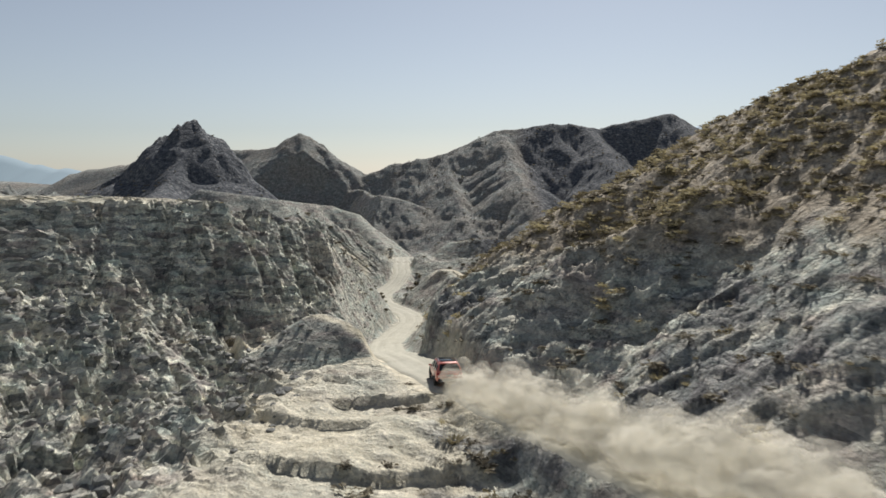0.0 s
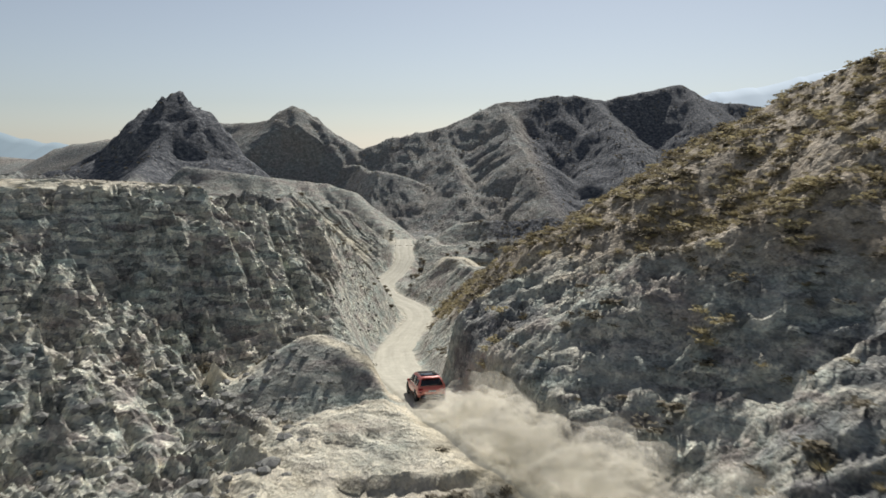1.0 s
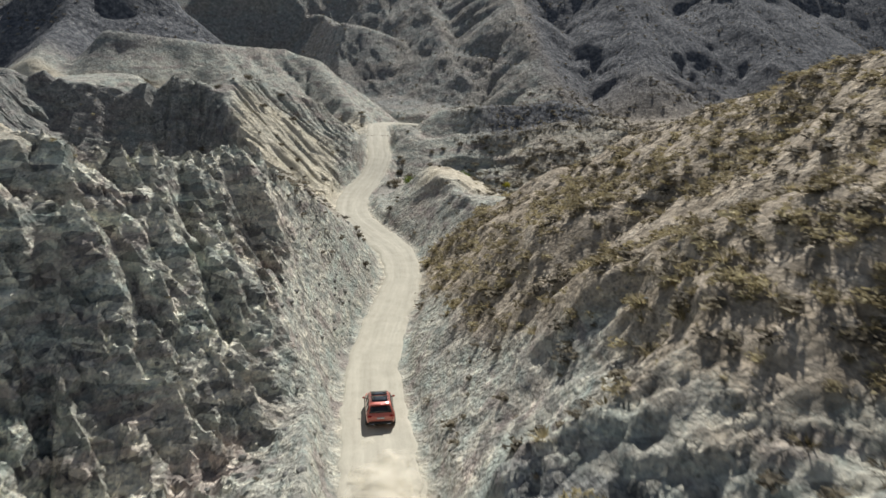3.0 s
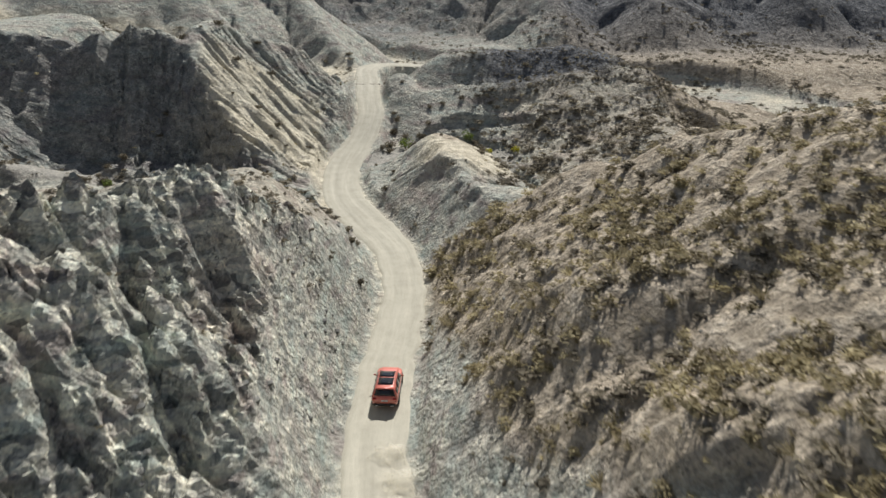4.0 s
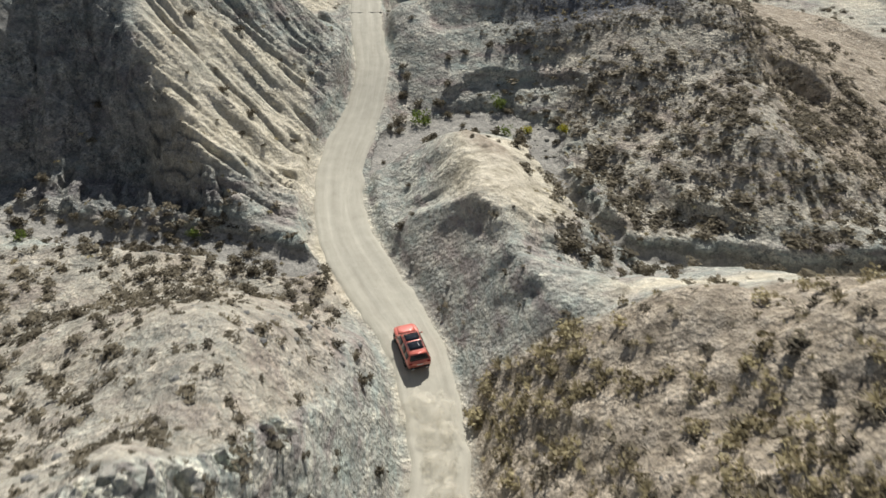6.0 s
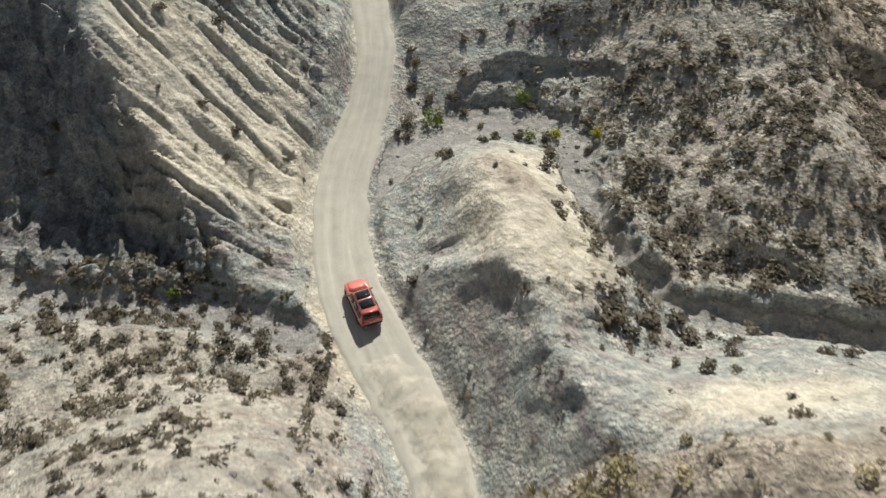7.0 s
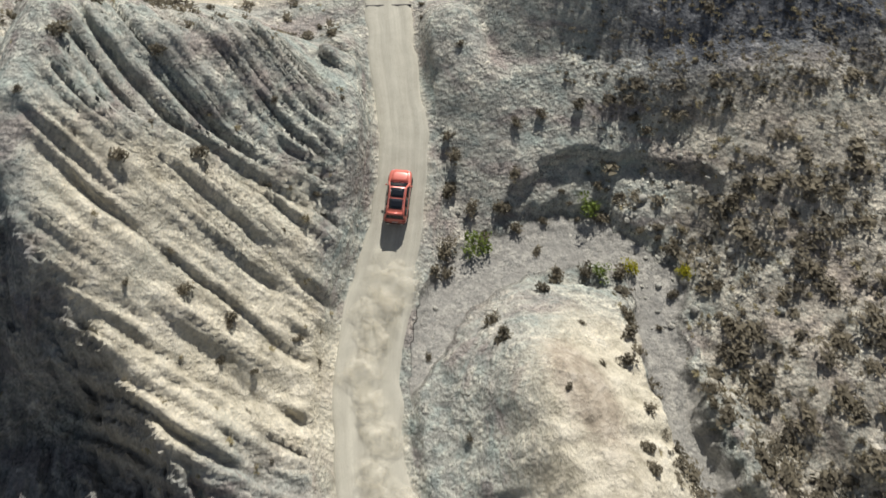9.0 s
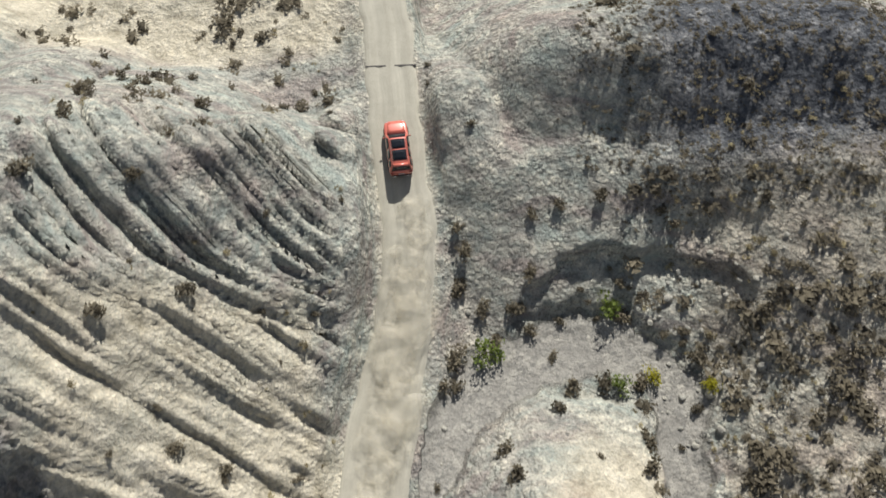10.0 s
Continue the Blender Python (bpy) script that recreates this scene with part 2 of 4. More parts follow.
def smooth_line(line, steps=6):
    """A line through the same places with rounded bends."""
    out, p = [], [line[0], *line, line[-1]]
    for a, b, c, d in zip(p, p[1:], p[2:], p[3:]):
        for k in range(steps):
            u = k / steps
            out.append(tuple(0.5 * (2 * q + (r - o) * u + (2 * o - 5 * q + 4 * r - s) * u * u + (3 * q - o - 3 * r + s) * u ** 3)
                             for o, q, r, s in zip(a, b, c, d)))
    return out + [line[-1]]


ROAD = smooth_line([(12, 14, 3), (8, 26, 1.6), (3.4, 37, 0.8), (-0.2, 46, 0.1), (-2.9, 55, -0.9), (-4.1, 61, -2.0), (-4.9, 66, -3.2), (-5.7, 75, -5.0), (-6.3, 84, -6.2), (-5.9, 91, -6.9),
                    (-4.9, 99, -7.4), (-4.5, 106, -7.8), (-5.4, 113, -8.2), (-7.7, 119, -8.5), (-10.1, 125, -8.7), (-11.0, 131, -8.9), (-10.8, 138, -8.8),
                    (-9.2, 145, -8.3), (-8.3, 152, -7.2), (-8.8, 160, -6.5), (-9.1, 168, -6.3), (-9.3, 175, -6.4), (-6, 183, -7.5), (4, 192, -10)])
WASH = smooth_line([(-9.4, 135.5, -8.9), (-5.5, 140.5, -9.4), (-1, 144.3, -9.8), (4, 145, -9.9), (8.2, 142, -9.9), (7.6, 137.5, -9.9), (7.8, 131, -9.9), (9.2, 126.8, -10), (12.5, 123.2, -10.3), (24.6, 120.4, -11.2), (48, 113, -12.3), (80, 100, -13)], 3)
GULLY = smooth_line([(-13.5, 121.5, -8.4), (-20, 123.5, -7.7), (-28, 124, -7.4), (-36, 126, -6.2), (-46, 122, -2)], 3)
RIVER = smooth_line([(180, 150, -14.5), (110, 160, -15.2), (72, 178, -16), (57, 196, -17), (30, 206, -17.3), (0, 222, -17.5), (-30, 250, -17.8), (-60, 300, -17)], 3)

CLEFTS = [[(-23, 79, 7), (-22.3, 75.7, 3), (-21.5, 72, 0), (-20.9, 69.5, -2), (-20, 65, -3)], [(-17.5, 84, 5), (-15.8, 80, 2), (-14.2, 76.5, -2)],
          [(-28, 79, 8), (-27, 73, 5), (-26.5, 68, 1)], [(-17, 91.5, 6), (-14.8, 88.5, 1), (-13, 85, -2)], [(-14.6, 95.6, 5), (-13.2, 93.2, 1), (-11.8, 91, -3)],
          [(-19.8, 89.5, 7), (-18.2, 86, 4), (-16, 82.5, 0)], [(-33, 75, 8), (-31.5, 70, 5), (-30.5, 64, 0)], [(-24.5, 80, 8), (-19.5, 78.5, 5), (-17.6, 75.5, 1)]]

# crest line, slope to its left and right, flat half-width, depth and spacing of its gullies
RIDGES = [
    # the mesa
    ([(-90, 84, 12), (-60, 84, 11), (-42, 84, 10.8), (-36, 84, 10.6)], 0.8, 0.9, 6, 1, 3.2),
    ([(-50, 72, 8.5), (-36, 71.5, 6.2), (-28, 68, 2.8), (-25, 63, 0.6)], 0.73, 0.8, 0.6, 1, 2.4),
    ([(-34, 82, 10), (-25, 82, 8.8), (-20, 82.5, 6)], 0.67, 0.85, 0.6, 1.2, 2.2),
    # cliff edge, the pale slab that falls away behind it, and the flat at its foot
    ([(-26, 83.5, 8.6), (-21.2, 86.3, 7.5), (-18.3, 91.2, 6.6), (-15.7, 93.2, 6.2), (-12.9, 96.6, 2.9), (-11.8, 98.6, 0.8)], 0.5, 1.25, 0.4, 0.7, 2.2),
    ([(-14.9, 97, 3.2), (-15.4, 101, 2.7), (-15.9, 105, 1.9), (-17.2, 110, -2.2), (-18.5, 115, -5.6)], 0.44, 1.05, 1.2, 0.2, 3),
    ([(-46, 112, -4.2), (-31, 114, -4.9), (-24.5, 118, -6.2), (-15, 120.5, -7.6)], 0.13, 0.13, 2, 0.1, 3),
    ([(-84, 120, 10), (-62, 132, 8.6), (-56, 144, 4.7), (-50, 160, 4)], 0.69, 0.83, 4, 1, 4),
    ([(-31, 78, 9.9), (-26, 77.6, 8.2), (-21.5, 77.8, 6.2), (-18.6, 77, 3.2), (-15.5, 76, -0.4)], 0.66, 1.4, 0.4, 0.8, 2),
    # low rocks before the mesa
    ([(-60, 42, 10), (-34, 47, 6), (-25, 51, 3.5), (-19, 54, 0.6), (-15.5, 55.5, -0.8)], 0.6, 0.42, 0.8, 0.8, 2.2),
    # pad and cone beside the road
    ([(-12, 30, 0.4), (-6, 38, 0.3), (-3, 46, 0.2)], 0.42, 0.2, 4, 0.2, 2.5),
    ([(-12.4, 58.6, -0.4), (-9.6, 57.1, 1.9), (-7.8, 56, 1.6), (-5.4, 54.4, 0.7), (-4.6, 53.4, -0.4)], 0.75, 0.72, 0.2, 0.04, 1.2),
    # the grassy hill
    ([(80, 5, 37), (46, 40, 28.0), (33, 58, 21.6), (27.5, 73, 17.8), (22.5, 85, 13.0), (19, 93, 9.4), (16, 100.5, 5.9), (11, 105.5, 1.9), (6.5, 110.5, -2.3), (1.6, 115, -3), (-0.8, 118.6, -4.8)], 0.72, 0.83, 1, 0.4, 2.6),
    ([(90, 60, 26), (60, 78, 19), (38, 84, 15)], 0.65, 0.66, 2, 0.5, 4),
    ([(20, 66.6, 13.8), (14, 65.2, 10.9), (9, 64.4, 8.1), (4.6, 64, 4.5), (1, 62.6, 1.3)], 0.6, 0.6, 1.2, 0.3, 3),
    ([(18, 50, 11.8), (9.6, 51.5, 7.2), (6, 52, 4.0)], 0.7, 0.7, 0.6, 0.4, 3),
    ([(18, 84, 10.6), (9, 83.6, 5.4), (5, 83.4, 3.0), (1.5, 84, -0.1)], 0.6, 0.6, 0.8, 0.3, 3),
    # knoll between road and wash
    ([(-1.4, 116, -3.9), (-0.5, 118.5, -2.9), (0.2, 122.8, -2.8), (1.4, 127, -3.5), (-0.4, 132.6, -4.2), (-2, 135.5, -6.7)], 0.8, 0.55, 0.8, 0.5, 1.6),
    ([(4, 114, -4.7), (10, 112, -2.8), (18, 111, -3.1), (32, 106, -3)], 0.86, 0.12, 0.6, 0.6, 3),
    # fluted spur and its side rib
    ([(-17, 124.6, -7.2), (-18.8, 127.8, -5.4), (-20.6, 131.0, -3.8), (-23.4, 134.2, -2.2), (-26.2, 137.5, -0.4), (-27.6, 141, 2.9), (-28.6, 147, 5.1), (-28, 153, 4.9), (-32, 160, -0.3)], 1.15, 0.78, 0.25, 1, 2.1),
    ([(-28, 153, 4.1), (-22, 153.4, 2.3), (-18, 154.8, 0.8), (-13.6, 157.2, -3.2), (-12.6, 159.5, -4.9)], 1.1, 0.66, 0.3, 0.8, 1.4),
    # shaded broken face beside the spur
    ([(-60, 143, 7.5), (-48, 142, 5.4), (-40, 142, 4.2), (-33.2, 144, 5.2), (-28.4, 143.6, 3.8)], 0.8, 0.95, 0.3, 1.2, 2.6),
    ([(-46, 141, 3.8), (-44, 135, -1.5), (-43, 131, -5)], 1.1, 1.1, 0.2, 0.6, 1.6),
    ([(-35, 142, 3), (-33.4, 136, -2), (-32.4, 132, -5.5)], 1.1, 1.1, 0.2, 0.6, 1.6),
    ([(-40, 140, -0.3), (-36, 152, 3), (-40, 166, -1.1)], 0.8, 0.8, 0.5, 0.8, 2.4),
    # far fluted spur
    ([(-60, 190, 9), (-42, 192, 6.4), (-30, 204, 4.2), (-23, 202, 2.1), (-15, 183, -3.6), (-12.4, 178, -5.4)], 0.88, 0.62, 0.4, 1.2, 3),
    # dark mound beyond the wash and its apron
    ([(-1, 164, -5), (3, 163.5, -1.8), (8, 163, -1.1), (13, 163, -1.3), (19.5, 162, -0.4), (24.5, 158, -1.0), (27, 151, -3)], 0.85, 0.68, 1.0, 0.12, 3),
    ([(-1, 154.5, -8.3), (6, 154.8, -8.2), (12, 153.4, -7.6), (18, 150.5, -6.2), (20, 146, -6.4)], 0.3, 0.27, 1.2, 0.15, 2),
    ([(1, 157.2, -5.4), (5, 157, -4.7), (12.4, 156.4, -4.0), (20, 154.2, -2.3)], 0.3, 0.42, 0.8, 0.15, 3),
    ([(27, 154, -1.8), (26, 145, -4.9), (25, 135, -5), (24.5, 128, -7.7)], 0.54, 0.42, 1, 0.3, 2.6),
    ([(-0.5, 150.4, -8.8), (4.5, 150.9, -8.6), (8, 150.1, -8.5), (11.2, 147.4, -8.2), (13.6, 144, -8.0), (14.6, 140, -8.2), (15.6, 134, -8.4), (18, 128.5, -7.8), (23, 125.5, -8.4), (36, 123.5, -9.2)], 0.45, 2.2, 0.3, 0.4, 1.8),
    ([(-4.4, 160.4, -4), (-3.2, 157.8, -4.8), (-1.6, 156.2, -5.2)], 0.6, 0.6, 0.3, 0.2, 1.5),
    # beyond the river
    ([(-620, 560, 14), (-420, 520, 10), (-278, 500, 8), (-200, 480, 5)], 0.3, 0.3, 6, 2, 14),
    ([(-80.5, 235.8, 27), (-77, 235, 29.0), (-75, 234.6, 27.8)], 0.72, 0.78, 0.5, 2.2, 5),
    ([(-130, 244, 3), (-98, 238, 9.5), (-62, 228, 9.5), (-44, 212, 3)], 0.5, 0.5, 1, 2, 7),
    ([(-76, 230, 22), (-74, 205, 10), (-70, 180, 5)], 0.7, 0.7, 0.5, 1.5, 6),
    ([(-200, 420, 16), (-110, 385, 24.5), (-76, 364, 26), (-65, 352, 31.6), (-52, 346, 23), (-38, 335, 13)], 0.7, 0.66, 0.3, 1.4, 8),
    ([(-64, 352, 31), (-58, 325, 15), (-50, 300, 3)], 0.62, 0.62, 0.4, 1.2, 7),
    ([(-52, 322, 7), (-40, 316, 9), (-34, 300, 5.4), (-16, 296, 2), (2, 292, -5)], 0.5, 0.55, 1, 1.2, 7),
    ([(-40, 335, 11), (-10, 338, 19.4), (1.5, 338, 20.4), (24, 338, 31), (47, 338, 34), (68, 340, 32), (101, 345, 39.5), (115, 345, 33), (160, 340, 26), (260, 320, 18)], 0.5, 0.68, 1.0, 2.0, 11),
    ([(1, 337, 20), (6, 290, 2), (10, 262, -9)], 0.6, 0.6, 0.6, 1.2, 7),
    ([(24, 337, 30.5), (30, 285, 10), (34, 236, -8)], 0.55, 0.6, 1, 2, 7),
    ([(64, 338, 31.5), (66, 285, 12), (58, 240, -5)], 0.5, 0.55, 1, 2, 7),
    ([(102, 345, 39), (104, 300, 18), (98, 250, -4)], 0.5, 0.55, 1, 2, 7),
]


FLUTED = next(k for k, r in enumerate(RIDGES) if r[0][0][0] == -17 and r[0][0][1] == 124.6)


def ribs(x, y, angle, seed):
    """Sharp ribs and clefts, 0 to 1, that run down along the angle (degrees from +x), at three sizes."""
    c, s = math.cos(radians_(angle)), math.sin(radians_(angle))
    w, v = x * c + y * s, -x * s + y * c
    v = v + 1.6 * (fractal(x / 6, y / 6, 2, seed + 7) - 0.5)
    total = 0.0
    for size, share in ((3.6, 0.5), (1.7, 0.3), (0.8, 0.2)):
        n = np.abs(2 * vnoise(v / size, w / (size * 3.2), seed) - 1)
        total, seed = total + share * n, seed + 3
    return total


def crags(x, y, angle, seed):
    """Sharp crests over rounded hollows, 0 to 1, drawn out along the angle, broken across."""
    c, s = math.cos(radians_(angle)), math.sin(radians_(angle))
    w, v = x * c + y * s, -x * s + y * c
    v = v + 2.0 * (fractal(x / 5, y / 5, 3, seed + 7) - 0.5)
    total, hold = 0.0, 1.0
    for size, share in ((4.4, 0.42), (2.0, 0.28), (0.95, 0.2), (0.5, 0.1)):
        n = (1 - np.abs(2 * vnoise(v / size, w / (size * 2.2), seed) - 1)) ** 1.6
        total, hold, seed = total + share * n * hold, 0.4 + 0.6 * n, seed + 3
    return total


def radians_(a):
    return a * math.pi / 180


def lie(x, y):
    """Height of the land over the plan, in the plan's units, and its shares of cream crust, grassy soil and dark rock."""
    x, y = np.asarray(x, float), np.asarray(y, float)
    shape = x.shape
    x, y = x.ravel(), y.ravel()
    wx, wy = x + 1.8 * (fractal(x / 5, y / 5, 3, 3) - 0.5), y + 1.8 * (fractal(x / 5, y / 5, 3, 5) - 0.5)
    floor = np.interp(y, [0, 40, 52, 62, 80, 93, 116, 160, 178, 195, 230, 300, 500], [1, -0.4, -1.6, -3.4, -5.6, -7, -8.4, -6.6, -6.8, -12, -15, -14, -6])
    east = step(-9, -5, x)
    floor = floor - east * np.interp(y, [118, 128, 145, 165, 200], [0, 1.6, 3.0, 6.5, 0]) - 3.0 * step(24, 36, x) * step(120, 135, y) * step(210, 185, y)
    h = floor + 0.9 * (fractal(x / 9, y / 9, 3, 11) - 0.5)
    depth, rills = np.zeros(x.shape), np.zeros(x.shape)
    for k, (line, left, right, flat, gully, space) in enumerate(RIDGES):
        ridge, d0, run, side = crest(wx, wy, line, left, right, flat)
        cut = gully * step(0.2, 4.0 * space / 2.5, d0) * (creases(run / space + 0.25 * fractal(x / 3, y / 3, 2, k) * 2, d0 / 22, k) + 0.35 * creases(run / space * 2.7, d0 / 9, k + 40))
        if k == FLUTED:
            cut = np.where(side > 0, cut, 0.1 * cut)
        ridge = ridge - cut
        h = np.maximum(h, ridge) + 0.25 * np.exp(-np.abs(h - ridge) / 0.6) * 0.5
    # rough rock: coarse on the west side, finer on the hill
    west = step(-9, -15, x) * step(120, 108, y) * (1 - slab(x, y))
    rough = fractal(x / 4.2 + y / 11, y / 3.4 - x / 15, 5, 21, 0.55) - 0.5
    near = broken(x, y)
    h = h + 0.4 * rough * (1 - 0.5 * slab(x, y)) + near * 1.15 * (crags(x, y, -48, 23) - 0.33) + 0.16 * (fractal(x / 0.9, y / 0.9, 3, 33) - 0.5)
    h = h + near * (0.9 * shards(x, y, -52, 2.6, 12) + 0.75 * shards(x, y, -40, 1.2, 14) + 0.5 * shards(x, y, -60, 0.6, 16))
    face = step(-3, 0, x) * step(24, 14, x) * step(112, 96, y) * step(16, 26, y) * step(1.5, -2.5, h - bare_line(y))
    h = h + face * (0.45 * (crags(x, y, 160, 27) - 0.33) + 0.4 * shards(x, y, 155, 1.0, 18) + 0.3 * shards(x, y, 165, 0.5, 20))
    for line in CLEFTS:
        d, _, run, _ = along(wx, wy, line)
        h = h - 1.3 * np.exp(-(d / (0.35 + 0.45 * vnoise(run / 2, run * 0, 68))) ** 2) * step(0, 2, run)
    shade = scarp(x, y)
    h = h + shade * (1.8 * (crags(x, y, -84, 29) - 0.33) + 2.2 * (ribs(x, y, -86, 35) - 0.4) + 0.9 * shards(x, y, -84, 1.5, 22))
    # the mesa's level top
    cap = 9.7 + 0.35 * (fractal(x / 8, y / 8, 3, 43) - 0.5) + 0.012 * np.maximum(-30 - x, 0)
    table = step(-14, -16, x) * step(112, 108, y) * step(cap - 0.9, cap, h)
    h = np.where((x < -14) & (y < 112), np.minimum(h, cap), h)
    # rills that fan down the fluted spur
    lean = np.interp(y, [124, 138, 145.5, 148.5, 157], [0.42, 0.6, 0.72, 1.35, 1.9])
    u = y + (x + 28) * lean + 1.1 * (fractal(x / 4, y / 4, 3, 45) - 0.5)
    on = step(-28.5, -26, x) * step(-11.6, -13.6, x) * step(123, 128, y) * step(160, 156, y)
    upper = step(146.3, 148.3, y)
    broad = 1 - np.abs(2 * vnoise(u / 1.9, x / 16, 47) - 1)
    sharp = 1 - np.abs(2 * vnoise(u / 1.15, x / 12, 48) - 1)
    fin = np.abs(2 * vnoise(u / 0.6, x / 7, 49) - 1)
    h = h - on * ((1 - upper) * (0.46 * broad ** 7 + 0.34 * sharp ** 4 - 0.22) + upper * (0.85 * sharp ** 2.5 - 0.35)) + on * 0.6 * (fin - 0.5) + on * 0.5 * np.exp(-((y - 147) / 0.9) ** 2)
    bare = (1 - 0.8 * cone(x, y)) * np.clip(west + step(66, 56, y) * 0.6 + 0.25, 0, 1) * step(40, 60, 100 - np.abs(y - 90))
    lump = fractal(x / 2.1 + 0.4 * y, y / 2.1 - 0.3 * x, 3, 61)
    h = h + bare * (0.55 * (cells(x / 1.15, y / 1.15, 2) - 0.5) + 0.3 * (cells(x / 0.55, y / 0.55, 5) - 0.5)) * step(0.35, 0.6, lump)
    h = h - 0.7 * np.exp(-((x - 10.5) / 3.6) ** 2 - ((y - 150.9) / 2.4) ** 2) - 2.4 * np.exp(-(((x - 36.5) / 2.6) ** 2 + ((y - 147.5) / 2.0) ** 2) ** 2)
    # broken ledges across the pad
    for at, x0, x1, drop in ((31.0, -7, 4.5, 0.6), (40.7, -5.5, 1.5, 0.5), (36.5, -12, -4, 0.35)):
        edge = at + 1.2 * (fractal(x / 3, y * 0, 3, 71) - 0.5) + 0.02 * (x + 2) ** 2
        h = h - drop * step(edge + 0.1, edge - 0.1, y) * step(edge - 4.5, edge - 0.4, y) * step(x0 - 1, x0, x) * step(x1 + 1, x1, x)
    far = step(190, 260, y)
    h = h + far * (2.4 * (fractal(x / 26, y / 26, 5, 41, 0.5) - 0.5) + 2.6 * (crags(x / 5, y / 5, -75, 44) - 0.33) + 3.2 * np.exp(-((x + 76) / 30) ** 2 - ((y - 228) / 26) ** 2) * shards(x, y, -75, 4.5, 24))
    # water courses and the road cut in
    d, z, _, _ = along(x, y, RIVER)
    bed = step(7, 12, d + 3 * (vnoise(x / 9, y / 9, 4) - 0.5))
    river = 1 - bed
    h = np.minimum(h, z + np.maximum(d - 8, 0) * 0.8 + 6 * step(9, 40, d) + 60 * step(30, 60, d))
    wet = 0.0
    for line, half in ((WASH, np.where(x < 6, 0.8 + 0.9 * step(137, 143, y), 1.0 + 0.15 * np.maximum(x - 24, 0))), (GULLY, 1.2 + 0 * x)):
        d, z, _, _ = along(x, y, line)
        w = step(half + 1.5, half * 0.6, d + 1.6 * (fractal(x / 1.5, y / 1.5, 3, 75) - 0.5))
        wet = np.maximum(wet, w)
        h = h * (1 - w) + (z + 0.12 * rough) * w
    bowl = (np.abs((x - 4.8) / 6.7) ** 2.2 + np.abs((y - 145.4) / 4.3) ** 2.2) ** (1 / 2.2) + 0.3 * (fractal(x / 1.8, y / 1.8, 4, 73) - 0.5)
    h = np.maximum(np.minimum(h, -9.75 + 0.25 * rough + 11 * np.maximum(bowl - 0.97, 0)), h - 0.75 + 0.6 * rough)
    d, z, run, side = along(x, y, ROAD)
    half = road_half(run)
    away = np.maximum(d - half - 0.2, 0)
    bank = z + 0.2 + (0.75 + 0.4 * (side > 0) + 0.5 * rough) * away + (0.03 + 0.09 * (side > 0)) * away ** 2 + 30 * step(138, 146, y) + 30 * step(62, 54, y)
    h = np.minimum(h, bank)
    w = step(half + 1.3, half - 0.05, d)
    h = h * (1 - w) + (z - 0.06 * w) * w
    # shares
    spread = fractal(x / 6, y / 6, 4, 51) - 0.5
    hill = step(-4.0, 1.6, h - bare_line(y) + 7 * spread) * step(-4.5, -1.5, x) * step(111, 107, y + 3 * spread) * step(-8.6, -7, h + 3 * spread)
    apron = step(5, 12, x + 8 * spread) * step(120, 126, y) * step(175, 160, y)
    plain = step(28, 38, x) * step(128, 145, y) * (1 - river)
    patch = np.exp(-((x - 0.9 - 0.25 * (133 - y)) / 1.5) ** 2 - ((y - 133) / 3.2) ** 2)
    soil = np.clip(0.4 * np.exp(-((x - 2) / 7) ** 2 - ((y - 124) / 12) ** 2) + 0.85 * hill + 0.32 * face * (1 - hill) + 0.5 * slab(x, y) * step(-8, -11, x) * step(126, 120, y) + 1.0 * patch + 0.8 * plain + 0.5 * apron + 0.5 * far * step(-0.1, 0.1, spread), 0, 1) * (1 - wet)
    knoll = 1.5 * np.exp(-((x - 2.6) / 4.8) ** 2 - ((y - 129.5) / 9) ** 2) + 0.9 * np.exp(-((x - 13) / 9) ** 2 - ((y - 112) / 3.0) ** 2)
    flats = 0.5 * step(-8, -11, x) * step(92, 97, y) * slab(x, y) * step(128, 122, y) + step(163, 168, y) * step(-10, -14, x) * step(185, 175, y)
    pad = (1 - cone(x, y)) * step(58, 50, y) * step(-14, -9, x) * step(4, 0, x) * 0.55 + 0.7 * np.exp(-((x + 14.5) / 3) ** 2 - ((y - 57) / 2.5) ** 2)
    flute = step(-12, -15, x) * step(-29, -25, x) * step(126, 132, y) * step(158, 150, y) * (0.65 - 0.45 * step(145, 149, y))
    crown = along(x, y, CONE)[0]
    cream = np.clip(0.95 * knoll + 0.55 * table + 0.8 * np.exp(-(crown / 0.6) ** 2) + 0.7 * flats + pad + flute + 0.5 * river + 0.45 * np.exp(-np.maximum(d - half, 0) / 0.9) + 0.5 * spread, 0, 1) * (1 - 0.8 * wet)
    rock = np.exp(-((x + 76) / 42) ** 2 - ((y - 222) / 36) ** 2) * 1.4 + 0.75 * np.exp(-(np.maximum(np.abs(x - 17) - 5, 0) / 8) ** 2 - (np.maximum(np.abs(y - 161) - 3, 0) / 6) ** 2) + 0.55 * face * step(-0.1, 0.08, fractal((x + y) / 4, (x - y) / 12, 4, 53) - 0.5)
    cream = np.maximum(cream - 2 * wet * (d > half + 1), 0)
    # far hills: bluish rock share puts distance haze into the colour
    # scarp: dark rock share paints the face's shade into its colour
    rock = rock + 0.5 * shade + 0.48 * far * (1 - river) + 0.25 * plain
    rock = np.where(wet > 0.25, -wet * (d > half + 0.4), rock)
    return h.reshape(shape), np.clip(cream, 0, 1).reshape(shape), soil.reshape(shape), np.clip(rock, -1, 1).reshape(shape)


